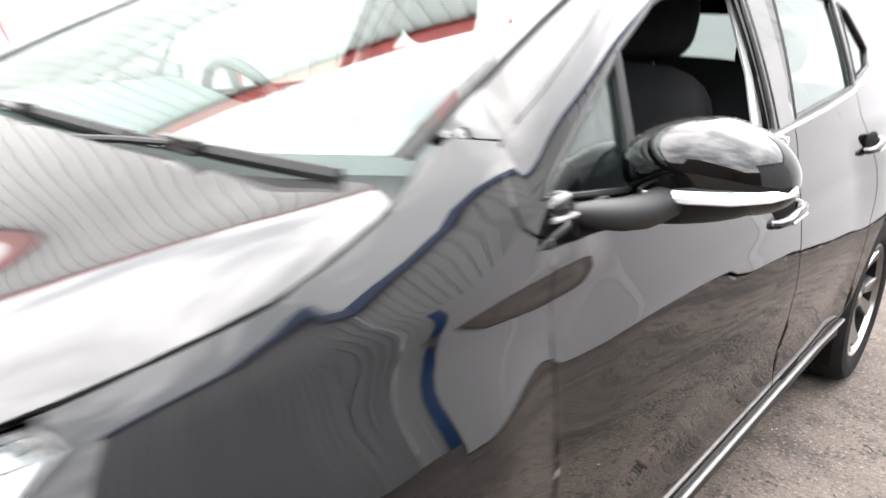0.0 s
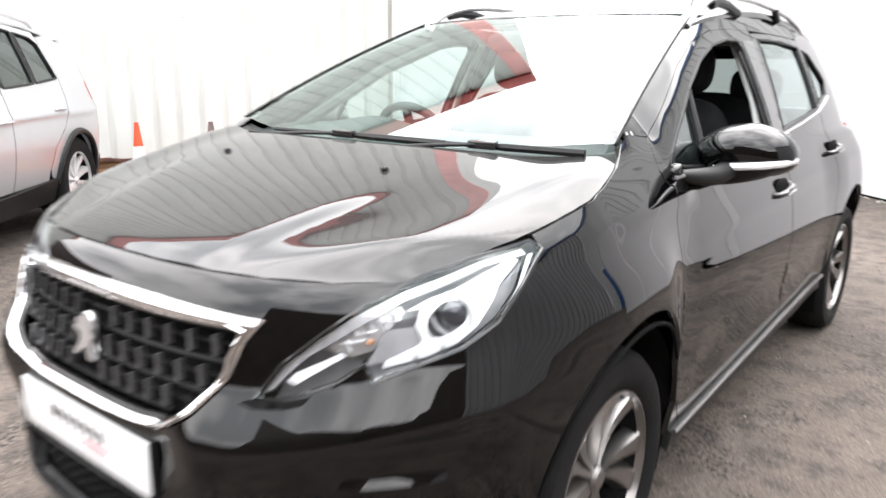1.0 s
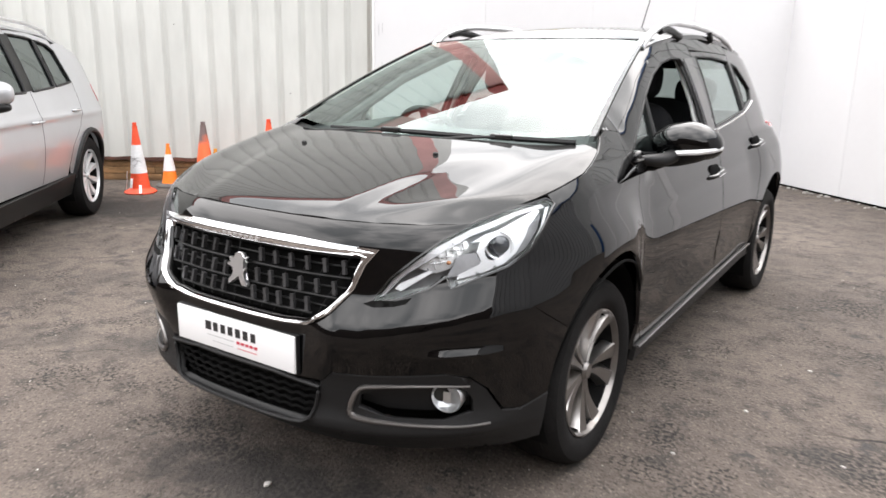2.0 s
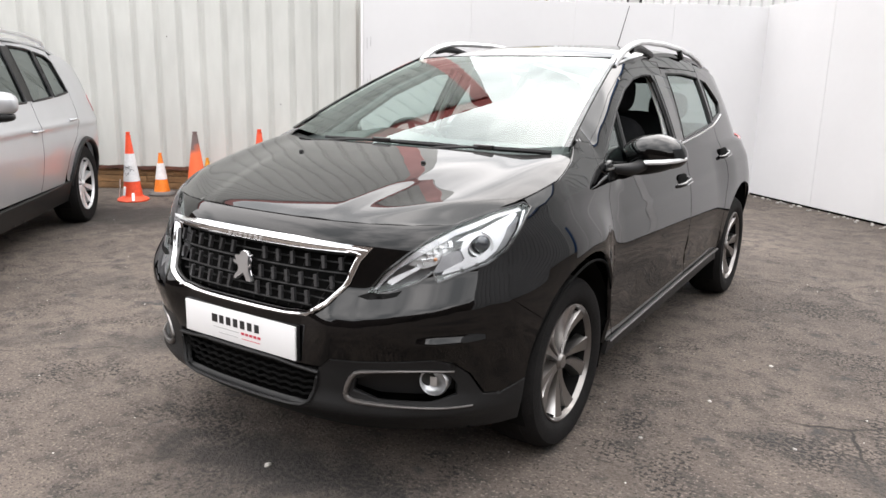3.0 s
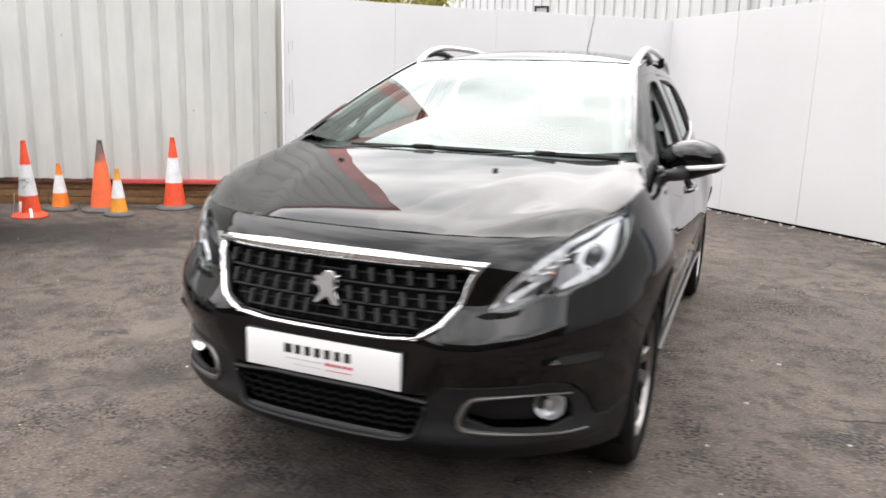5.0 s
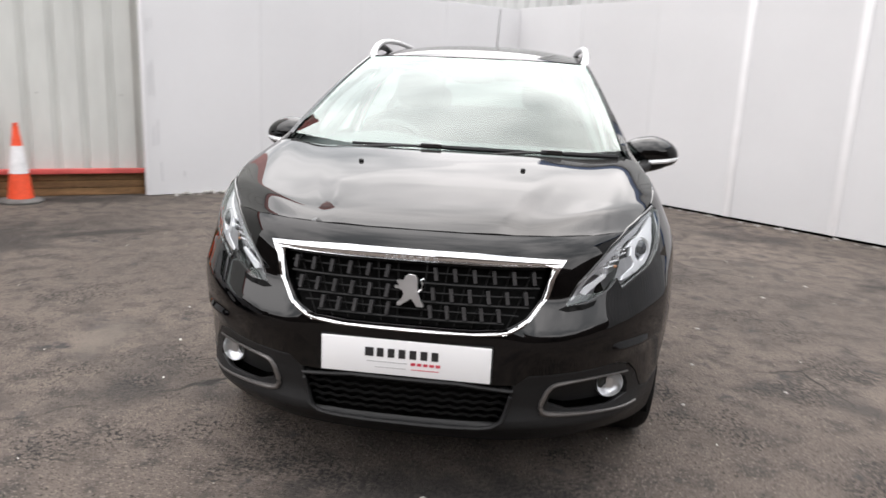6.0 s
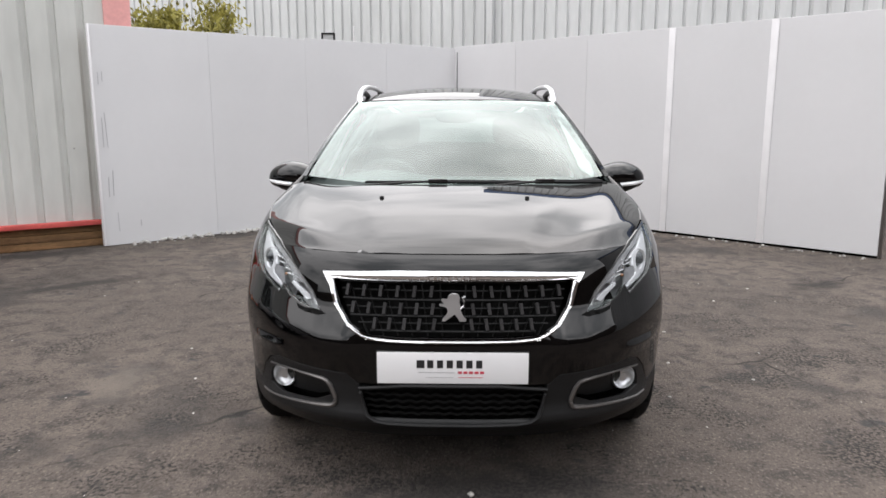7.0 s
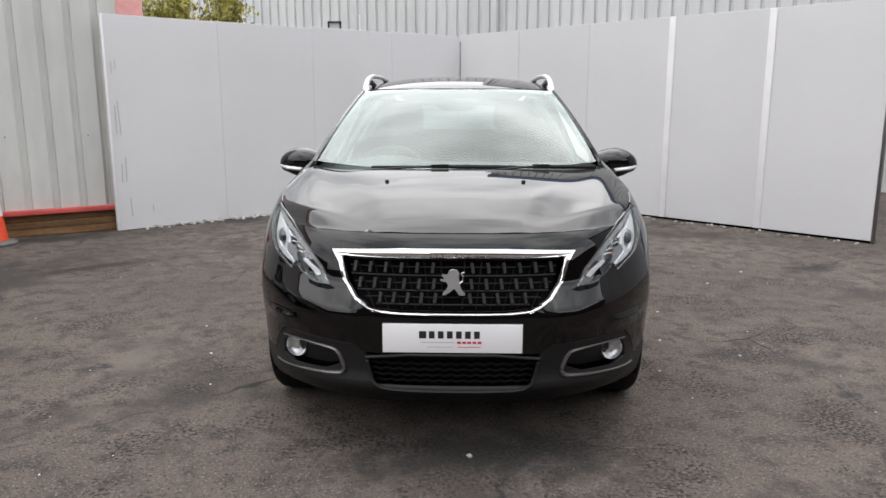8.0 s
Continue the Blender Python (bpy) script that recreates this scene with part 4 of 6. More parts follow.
def wheel(parent, at, r, w, rim, spokes, twin, grey, bright, name="wheel"):
    """A tyre on an alloy wheel; local z points out of the car."""
    hub = thing(name, "", "")
    hub.parent = parent
    hub.matrix_local = at
    part("tyre", quick(lathe, tyre_profile(r, w, rim), 56), RUBBER, hub, "black rubber tyre")
    bm = bmesh.new()
    for k in range(3):
        lathe(bm, [(r - 0.0015, w * (-0.2 + 0.2 * k) - 0.006), (r + 0.0012, w * (-0.2 + 0.2 * k) - 0.004), (r + 0.0012, w * (-0.2 + 0.2 * k) + 0.004), (r - 0.0015, w * (-0.2 + 0.2 * k) + 0.006)], 56)
    part("tread_rib", bm, RUBBER, hub)
    part("rim", quick(lathe, [(rim + 0.002, w * 0.41), (rim + 0.003, w * 0.455), (rim - 0.002, w * 0.46), (rim - 0.005, w * 0.42), (rim - 0.014, w * 0.30)], 56), grey, hub, "grey alloy rim")
    part("barrel", quick(lathe, [(rim - 0.014, w * 0.37), (rim - 0.02, w * 0.2), (rim - 0.028, -w * 0.1), (rim - 0.03, -w * 0.4)], 56), VOID, hub)
    part("brake_disc", quick(lathe, [(0.0, -0.012), (0.125, -0.012), (0.128, -0.03), (0.0, -0.03)], 40), BEZEL, hub)
    part("barrel_back", quick(lathe, [(0.0, -w * 0.42), (rim - 0.028, -w * 0.42)], 40), VOID, hub)
    face = w * 0.30
    for k in range(spokes):
        # twin: blades in pairs with a narrow slot inside each pair and a wide gap between the pairs
        lean = (3.5 if k % 2 else -3.5) if twin else 0.0
        turn = pose(0, 0, 0, 0, 0, 360 * k / spokes + lean)
        wide = Line((0.03, 0.011), (0.07, 0.013), (0.12, 0.022), (rim - 0.03, 0.036), (rim - 0.006, 0.043)) if twin else Line((0.03, 0.012), (0.08, 0.022), (rim - 0.006, 0.036))
        bow = (0.012 if k % 2 else -0.004) if twin else 0.0
        radii = [0.03, 0.05, 0.08, 0.11, 0.14, 0.17, rim - 0.006]
        rows = []
        for r_ in radii:
            mid, half = bow * math.sin(math.pi * (r_ - 0.03) / (rim - 0.036)), wide(r_)
            up = face + 0.004 + 0.016 * (r_ / rim) ** 2 - 0.010 * math.sin(math.pi * r_ / rim)
            rows.append([(r_, mid - half, up - 0.030), (r_, mid - half * 0.62, up), (r_, mid + half * 0.62, up + 0.003), (r_, mid + half, up - 0.030)])
        for name_, picks, mat, label in (("spoke", (1, 2), grey, ""), ("spoke_edge", (0, 1), bright, "bright machined spoke edge"), ("spoke_edge", (2, 3), bright, "bright machined spoke edge")):
            bm = bmesh.new()
            front = [[bm.verts.new(turn @ Vector(row[i])) for i in picks] for row in rows]
            back = [[bm.verts.new(turn @ (Vector(row[i]) + Vector((0, 0, -0.006)))) for i in picks] for row in rows]
            for i in range(len(rows) - 1):
                bm.faces.new((front[i][0], front[i + 1][0], front[i + 1][1], front[i][1]))
                bm.faces.new((back[i][1], back[i + 1][1], back[i + 1][0], back[i][0]))
                bm.faces.new((front[i][0], back[i][0], back[i + 1][0], front[i + 1][0]))
                bm.faces.new((front[i][1], front[i + 1][1], back[i + 1][1], back[i][1]))
            part(name_, bm, mat, hub, label, smooth=40)
    part("hub_cap", quick(lathe, [(0.0, face + 0.016), (0.024, face + 0.014), (0.032, face + 0.004), (0.034, face - 0.03)], 24), grey, hub)
    return hub


for mirror in (False, True):
    sx = -1 if mirror else 1
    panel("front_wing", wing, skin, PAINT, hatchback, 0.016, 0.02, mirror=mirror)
    glass_f, glass_r, glass_q = ys(FRONT_GLASS), ys(REAR_GLASS), ys(QUARTER_GLASS)
    door_f = panel("front_door", front_door, skin, PAINT, hatchback, 0.013, 0.022, [glass_f], mirror=mirror, label="glossy black front door, its window wound down" if not mirror else "glossy black front door")
    door_r = panel("rear_door", rear_door, skin, PAINT, hatchback, 0.025, 0.022, [glass_r], mirror=mirror)
    panel("rear_quarter", quarter, skin, PAINT, hatchback, 0.03, 0.02, [glass_q], mirror=mirror)
    panel("windscreen_pillar", pillar, pillar_skin, PAINT, hatchback, 0.013, 0.02, mirror=mirror)
    panel("roof_side", ys([(2.355, 1.432), (2.355, 1.409), (2.9, 1.407), (3.072, 1.402), (3.09, 1.44), (3.1, 1.468), (2.65, 1.480), (2.3, 1.466), (2.0, 1.440), (1.86, 1.433), (2.1, 1.438)]), skin, PAINT, hatchback, 0.03, 0.02, mirror=mirror)
    panel("pillar_foot", ys([(0.99, 1.035), (0.99, 1.073), (1.05, 1.098), (1.10, 1.108), (1.185, 1.120), (1.19, 1.098), (1.155, 1.045), (1.13, 1.025)]), skin, PAINT, hatchback, 0.015, 0.0, off=-0.010, mirror=mirror)
    # glass: on the driver's side the front pane is up, on the passenger's it is down
    quarterlight = ys([(1.165, 1.012), (1.30, 1.092), (1.475, 1.19), (1.43, 0.997), (1.3, 0.994)])
    panel("quarterlight", quarterlight, skin, SIDE_GLASS, door_f, 0.04, 0.0, off=-0.012, mirror=mirror, label="small fixed clear window")
    if mirror:
        panel("window_pane", ys([(1.48, 1.19)] + FRONT_GLASS[2:-1] + [(1.44, 0.995)]), skin, SIDE_GLASS, door_f, 0.05, 0.0, off=-0.012, mirror=mirror, label="clear window")
    panel("window_pane", glass_r, skin, SIDE_GLASS, door_r, 0.05, 0.0, off=-0.01, mirror=mirror, label="clear window")
    panel("quarter_window", glass_q, skin, SIDE_GLASS, hatchback, 0.05, 0.0, off=-0.01, mirror=mirror)
    bar = bmesh.new()
    tube(bm := bar, [Vector((sx * (flank(y, z) - 0.006), y, z)) for y, z in ((1.435, 0.985), (1.455, 1.07), (1.485, 1.195))], 0.011, 8)
    part("window_divider", bar, PLASTIC, door_f)
    # weather seals round the openings
    for loop, owner in ((FRONT_GLASS, door_f), (REAR_GLASS, door_r), (QUARTER_GLASS, hatchback)):
        ring = [Vector((sx * (flank(y, z) - 0.002), y, z)) for y, z in (tuple(p) for p in resample(loop, 0.06))]
        part("window_seal", quick(tube, ring, 0.0055, 6, True), PLASTIC, owner)
    strip = [Vector((sx * (flank(y, z) + 0.003), y, z)) for y, z in ((1.17, 0.985), (1.5, 0.981), (1.8, 0.995), (2.13, 1.018), (2.28, 1.03), (2.6, 1.055), (2.96, 1.088), (3.15, 1.118), (3.29, 1.146))]
    part("waist_strip", quick(tube, strip, 0.0045, 6), SATIN, hatchback, "thin satin waist strip")
    # blacked-out centre pillar
    panel("centre_pillar_trim", ys([(2.172, 1.03), (2.20, 1.36), (2.33, 1.365), (2.285, 1.04)]), skin, GLOSS_PLASTIC, door_f, 0.04, 0.004, off=0.003, mirror=mirror)
    panel("sill_moulding", ys([(1.19, 0.285), (1.75, 0.316), (2.25, 0.346), (2.89, 0.380), (2.90, 0.315), (2.2, 0.275), (1.75, 0.25), (1.19, 0.225)]), lambda s, z: (lambda p: (p[0] + 0.010 * math.sin(math.pi * min(1, max(0, (z - 0.17) / 0.2))), p[1], p[2]))(skin(s, z)),
          PLASTIC, hatchback, 0.03, 0.03, mirror=mirror, label="black plastic sill moulding")
    ledge = [Vector((sx * (flank(y, z) + 0.012), y, z)) for y, z in ((1.20, 0.283), (1.75, 0.315), (2.25, 0.345), (2.6, 0.364), (2.88, 0.379))]
    part("sill_strip", quick(tube, ledge, 0.008, 8, False, 0.6), BEZEL, hatchback, "satin grey strip along the sill")
    # arch lips
    for cy, r, a0, a1 in ((0.825, 0.366, 8, 172), (3.35, 0.40, 5, 168)):
        lip = [Vector((sx * (skin(*on_y(y, z))[0] - 0.006), skin(*on_y(y, z))[1], z)) for y, z in arch(cy, r, a0, a1, n=26)]
        part("arch_lip", quick(tube, lip, 0.005, 8), VOID, hatchback, "black plastic wheel arch lip")
        well = bmesh.new()
        rows = []
        for y, z in arch(cy, r - 0.004, -25, 205, n=26):
            rows.append([well.verts.new((sx * x, y, z)) for x in (min(0.83, skin(*on_y(max(0.36, y), max(0.25, z)))[0]) - 0.01, 0.50)])
        for a, b in zip(rows, rows[1:]):
            well.faces.new((a[0], b[0], b[1], a[1]))
        well.faces.new([r_[1] for r_ in rows])
        part("arch_liner", well, VOID, hatchback)
    for cy in (0.793, 3.343):
        wheel(hatchback, Matrix.Translation((sx * 0.730, cy, 0.316)) @ Matrix.Rotation(radians(90 * sx), 4, "Y") @ Matrix.Rotation(radians(25), 4, "Z"), 0.316, 0.205, 0.214, 10, True, ALLOY_GREY, ALLOY)
    # handles
    for y, z, owner in ((2.13, 0.846, door_f), (3.0, 0.925, door_r)):
        x = flank(y, z)
        bm = bmesh.new()
        tube(bm, [(sx * (x + d), y + e, z + 0.12 * e) for e, d in ((-0.095, -0.006), (-0.085, 0.010), (-0.05, 0.020), (0.04, 0.022), (0.085, 0.012), (0.095, -0.006))], 0.013, 10, False, 0.8)
        handle = part("door_handle", bm, PAINT, owner, "black pull handle")
        part("handle_cup", quick(blob, (0.010, 0.075, 0.042), pose(sx * (x - 0.004), y - 0.005, z)), VOID, handle)
        part("handle_strip", quick(tube, [(sx * (x + 0.033), y - 0.05, z - 0.010), (sx * (x + 0.035), y + 0.04, z + 0.001)], 0.003, 6), CHROME, handle, "chrome strip")
    # door mirror
    cap = bmesh.new()
    m = Matrix.Translation((sx * 0.860, 1.485, 1.036)) @ Matrix.Rotation(radians(-6 * sx), 4, "Y") @ Matrix.Rotation(radians(12 * sx), 4, "Z")
    blob(cap, (0.134, 0.100, 0.076), m, 2.2, 40, 24)
    for v in cap.verts:
        d = (v.co.x * sx - 0.80) / 0.19
        v.co.z -= 0.034 * max(0, d - 0.40)
        if v.co.z < 1.012:
            v.co.z = 1.012 + (v.co.z - 1.012) * 0.85
        if v.co.y > 1.535:
            v.co.y = 1.535 + (v.co.y - 1.535) * 0.35
    mirror_ob = part("door_mirror", cap, PAINT, hatchback, "glossy black door mirror", smooth=60)
    base = bmesh.new()
    blob(base, (0.116, 0.086, 0.040), Matrix.Translation((sx * 0.856, 1.480, 0.988)) @ Matrix.Rotation(radians(-15 * sx), 4, "Y"), 2.4, 24, 12)
    part("mirror_base", base, PLASTIC, mirror_ob, "black plastic underside", smooth=60)
    part("indicator", quick(tube, [(sx * x, y, z) for x, y, z in ((0.800, 1.404, 0.995), (0.84, 1.388, 0.998), (0.875, 1.384, 1.002), (0.93, 1.400, 1.007), (0.970, 1.438, 1.013), (0.988, 1.485, 1.019))], 0.0085, 8, False, 1.2), LAMP_WHITE, mirror_ob, "clear indicator strip")
    part("mirror_glass", quick(block, (0.15, 0.004, 0.10), pose(sx * 0.872, 1.566, 1.035), 0.0015), CHROME, mirror_ob, "mirror glass")
    arm = bmesh.new()
    tube(arm, [(sx * x, y, z) for x, y, z in ((0.764, 1.225, 0.985), (0.776, 1.250, 0.982), (0.790, 1.280, 0.978), (0.805, 1.315, 0.975), (0.820, 1.35, 0.976), (0.832, 1.385, 0.984), (0.842, 1.42, 0.996))],
         lambda t: 0.011 + 0.018 * math.sin(1.5 * min(1, 1.6 * t)), 18, False, 0.9)
    part("mirror_arm", arm, PLASTIC, mirror_ob, smooth=60)
    part("mirror_foot", quick(blob, (0.019, 0.034, 0.019), pose(sx * 0.766, 1.202, 0.998, 10, 0, 0), 2.3), PAINT, mirror_ob, "small glossy foot cap", smooth=60)
    part("mirror_gasket", quick(blob, (0.014, 0.040, 0.009), pose(sx * 0.768, 1.225, 0.975, 12, 0, 0), 2.6), VOID, mirror_ob, smooth=60)

    # headlamp: housing, inserts, projector, clear cover
    def lamp_panel(name, pts, mat, off, label="", h=0.02, depth=0.0, own=None):
        return panel(name, [on_x(x, z) for x, z in pts], skin, mat, own, h, depth, off=off, mirror=mirror, label=label)

    headlamp = panel("headlamp", lamp_s, skin, LAMP_DARK, hatchback, 0.025, 0.0, off=-0.075, mirror=mirror, label="large swept-back headlamp with a clear cover")
    lamp_panel("lamp_cover", LAMP, CLEAR, 0.001, "clear polycarbonate cover", own=headlamp)
    rim_line = [Vector(skin(*p)) - Vector((0, -0.004, 0)) for p in resample(lamp_s, 0.03)]
    part("lamp_rim", quick(tube, [(sx * p.x, p.y, p.z) for p in rim_line], 0.005, 6, True), GLOSS_PLASTIC, headlamp)
    lamp_panel("inner_bezel", [(0.475, 0.690), (0.512, 0.752), (0.592, 0.823), (0.648, 0.868), (0.722, 0.914), (0.752, 0.922), (0.762, 0.912), (0.724, 0.900), (0.654, 0.850), (0.604, 0.806), (0.535, 0.750), (0.49, 0.695)], LAMP_GREY, -0.010, own=headlamp, depth=0.012)
    hole = [(0.712 + 0.0205 * math.cos(2 * math.pi * k / 20), 0.8155 + 0.033 * math.sin(2 * math.pi * k / 20)) for k in range(20)]
    panel("light_guide", [on_x(x, z) for x, z in ((0.648, 0.737), (0.701, 0.753), (0.732, 0.771), (0.750, 0.799), (0.757, 0.841), (0.755, 0.868), (0.758, 0.904), (0.749, 0.911), (0.730, 0.890), (0.703, 0.863), (0.683, 0.854), (0.661, 0.834), (0.678, 0.836), (0.678, 0.806), (0.690, 0.781), (0.688, 0.773), (0.650, 0.747))],
          skin, LAMP_WHITE, headlamp, 0.008, 0.016, [[on_x(x, z) for x, z in hole]], off=-0.012, mirror=mirror, label="white light guide curling round the projector")
    lamp_panel("side_cell", [(0.765, 0.905), (0.776, 0.86), (0.770, 0.81), (0.745, 0.770), (0.700, 0.742), (0.655, 0.726), (0.652, 0.733), (0.702, 0.750), (0.735, 0.770), (0.754, 0.80), (0.761, 0.842), (0.759, 0.87)], LAMP_GREY, -0.030, own=headlamp)
    lamp_panel("outer_edge", [(0.767, 0.912), (0.7775, 0.86), (0.772, 0.808), (0.746, 0.764), (0.700, 0.7375), (0.642, 0.717), (0.642, 0.721), (0.699, 0.742), (0.744, 0.769), (0.768, 0.809), (0.7735, 0.86), (0.763, 0.910)], LAMP_WHITE, -0.006, "thin bright edge line", own=headlamp)
    lamp_panel("grey_shelf", [(0.640, 0.800), (0.676, 0.806), (0.688, 0.781), (0.686, 0.770), (0.650, 0.745), (0.626, 0.741), (0.634, 0.768)], LAMP_DARK, -0.015, own=headlamp)
    lamp_panel("running_light", [(0.513, 0.711), (0.523, 0.724), (0.587, 0.761), (0.595, 0.755), (0.580, 0.744), (0.528, 0.706)], LAMP_WHITE, -0.008, "white running-light bar", own=headlamp, depth=0.012)
    lamp_panel("indicator_reflector", [(0.560, 0.766), (0.591, 0.806), (0.650, 0.846), (0.660, 0.830), (0.645, 0.795), (0.636, 0.766), (0.604, 0.752)], SATIN, -0.035, "faceted silver reflector", own=headlamp)
    for k in range(14):
        u, v = (k * 0.618) % 1.0, (k + 0.5) / 14
        x, z = 0.572 + 0.072 * v, 0.762 + 0.062 * v + 0.028 * (u - 0.4)
        p = Vector(skin(*on_x(x, z)))
        part("reflector_facet", quick(block, (0.0035, 0.006, 0.020 + 0.016 * u), pose(sx * p.x, p.y + 0.024, p.z, 12, (70 if k % 2 else -20) * sx + 20 * u, 30 * sx), 0.001, 1), LAMP_WHITE if k % 3 else LAMP_GREY, headlamp)
    p = Vector(skin(*on_x(0.616, 0.777)))
    part("bulb", quick(blob, (0.006, 0.006, 0.005), pose(sx * p.x, p.y + 0.020, p.z)), AMBER, headlamp, "amber bulb")
    # flat black patch laid on the skin as shade in the crease
    panel("lamp_crease_shade", [on_x(x, z) for x, z in ((0.443, 0.668), (0.462, 0.676), (0.474, 0.679), (0.524, 0.680), (0.558, 0.690), (0.548, 0.675), (0.52, 0.667), (0.47, 0.662))], skin, VOID, headlamp, 0.02, 0.002, off=0.002, mirror=mirror)
    aim = Matrix.Translation((sx * 0.699, 0.347, 0.8145)) @ look((0, 0, 0), (sx * 0.42, -0.88, 0.06)).to_3x3().to_4x4() @ Matrix.Rotation(math.pi, 4, "X")
    part("projector_ring", quick(lathe, [(0.041, -0.03), (0.042, -0.004), (0.039, 0.002), (0.033, 0.000), (0.031, -0.012)], 40, aim), LAMP_WHITE, headlamp, "bright projector ring")
    part("projector_lens", quick(lathe, [(0.032, -0.014), (0.031, -0.004), (0.026, 0.008), (0.015, 0.016), (0.0, 0.019)], 32, aim), LENS_DARK, headlamp, "dark glass projector lens")

    # fog lamp and its bezel
    panel("fog_recess", fog_s, skin, PLASTIC, apron, 0.03, 0.0, off=-0.036, mirror=mirror)
    line = [on_x(x, z) for x, z in ((0.685, 0.433), (0.60, 0.442), (0.47, 0.437), (0.438, 0.425), (0.412, 0.365), (0.415, 0.343), (0.44, 0.336), (0.56, 0.327), (0.66, 0.318), (0.712, 0.316))]
    line = resample(rounded(line, 1, False), 0.02, False)
    bez = [Vector(lip_skin(*p)) for p in line]
    part("fog_bezel", quick(tube, [(sx * p.x, p.y - 0.003, p.z) for p in bez], lambda t: 0.0035 + 0.0055 * math.exp(-((t - 0.5) / 0.2) ** 2), 8), BEZEL, apron, "satin grey fog lamp bezel")
    aim = Matrix.Translation((sx * 0.632, 0.203, 0.395)) @ look((0, 0, 0), (sx * 0.25, -0.95, 0)).to_3x3().to_4x4() @ Matrix.Rotation(math.pi, 4, "X")
    fog = part("fog_lamp", quick(lathe, [(0.046, -0.04), (0.047, 0.0), (0.043, 0.008), (0.040, 0.002), (0.030, -0.012), (0.0, -0.022)], 40, aim), SATIN, hatchback, "round clear fog lamp", smooth=85)
    part("fog_cover", quick(lathe, [(0.041, 0.004), (0.028, 0.012), (0.0, 0.016)], 28, aim), CLEAR, fog)
    part("fog_shield", quick(block, (0.022, 0.03, 0.004), aim @ pose(0, 0, 0.0), 0.001), SATIN, fog)

    # roof rail: silver bar on a forked front foot and a black rear foot
    rail = bmesh.new()
    tube(rail, [(sx * x, y, z) for x, y, z in ((0.534, 1.768, 1.392), (0.541, 1.795, 1.418), (0.548, 1.835, 1.444), (0.552, 1.90, 1.472), (0.553, 1.97, 1.492), (0.550, 2.06, 1.510), (0.545, 2.2, 1.521), (0.540, 2.5, 1.526), (0.535, 2.8, 1.517), (0.530, 3.05, 1.500), (0.520, 3.25, 1.473), (0.510, 3.40, 1.440))],
         lambda t: 0.0165 + 0.0125 * math.exp(-(t / 0.14) ** 2), 12, False, 0.85)
    rail_ob = part("roof_rail", rail, SATIN, hatchback, "satin silver roof rail")
    part("rail_foot", quick(tube, [(sx * 0.548, 2.28, 1.462), (sx * 0.552, 2.14, 1.482), (sx * 0.556, 2.03, 1.485), (sx * 0.56, 1.95, 1.470)], 0.014, 8, False, 1.2), PLASTIC, rail_ob, "black plastic rail foot")
    part("rail_foot", quick(tube, [(sx * 0.538, 2.80, 1.508), (sx * 0.536, 2.86, 1.470)], 0.015, 8), PLASTIC, rail_ob, "black plastic rail foot")
    # cabin sides
    part("door_card", quick(block, (0.05, 1.75, 0.60), pose(sx * 0.735, 2.05, 0.66), 0.02), FABRIC, hatchback)
    part("cabin_pillar", quick(tube, [(sx * 0.735, 2.165, 0.95), (sx * 0.668, 2.19, 1.15), (sx * 0.570, 2.215, 1.355)], 0.026, 8, False, 0.6), TRIM_PALE, hatchback, "pale grey centre pillar trim")
    part("cabin_pillar", quick(tube, [(sx * 0.62, 1.10, 1.02), (sx * 0.525, 1.50, 1.245), (sx * 0.455, 1.80, 1.36)], 0.022, 8), DASH, hatchback)
    panel("tail_lamp", ys([(3.80, 0.86), (3.78, 0.97), (3.84, 1.02), (3.99, 1.01), (4.02, 0.88)]), skin, RED_LENS, hatchback, 0.04, 0.01, off=0.006, mirror=mirror, label="red tail lamp")

# windscreen, roof, tail
unit = [(-0.985, 0.015), (-0.5, 0.0), (0.5, 0.0), (0.985, 0.015), (0.985, 0.97), (0.5, 0.985), (-0.5, 0.985), (-0.985, 0.97)]
panel("windscreen", unit, screen, SCREEN, hatchback, 0.06, 0.0, label="curved clear windscreen")
edge = [screen(u, t) for u, t in [(-0.985, 0.01), (-0.985, 0.25), (-0.985, 0.5), (-0.985, 0.75), (-0.985, 0.97), (-0.6, 0.985), (-0.2, 0.985), (0.2, 0.985), (0.6, 0.985), (0.985, 0.97), (0.985, 0.75), (0.985, 0.5), (0.985, 0.25), (0.985, 0.01)]]
part("windscreen_seal", quick(tube, edge, lambda t: 0.0035 + 0.0025 * min(1, max(0, abs(t - 0.5) - 0.17) * 40), 6), PLASTIC, hatchback)
roof_half = [(0.0, 1.735), (0.25, 1.738), (0.45, 1.755), (0.558, 1.785), (0.560, 2.0), (0.545, 2.3), (0.540, 2.65), (0.532, 3.1), (0.512, 3.6), (0.46, 3.9), (0.0, 3.95)]
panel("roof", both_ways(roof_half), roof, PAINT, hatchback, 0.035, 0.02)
panel("headlining", both_ways([(0.0, 1.78), (0.5, 1.82), (0.52, 2.6), (0.5, 3.3), (0.44, 3.7), (0.0, 3.75)]), roof, TRIM_LIGHT, hatchback, 0.08, 0.0, off=-0.04, label="pale grey headlining")


def hatch(x, z):
    return (x, 4.10 - 0.10 * (abs(x) / 0.75) ** 2.5 - 0.55 * max(0, z - 0.98) ** 1.2, z)


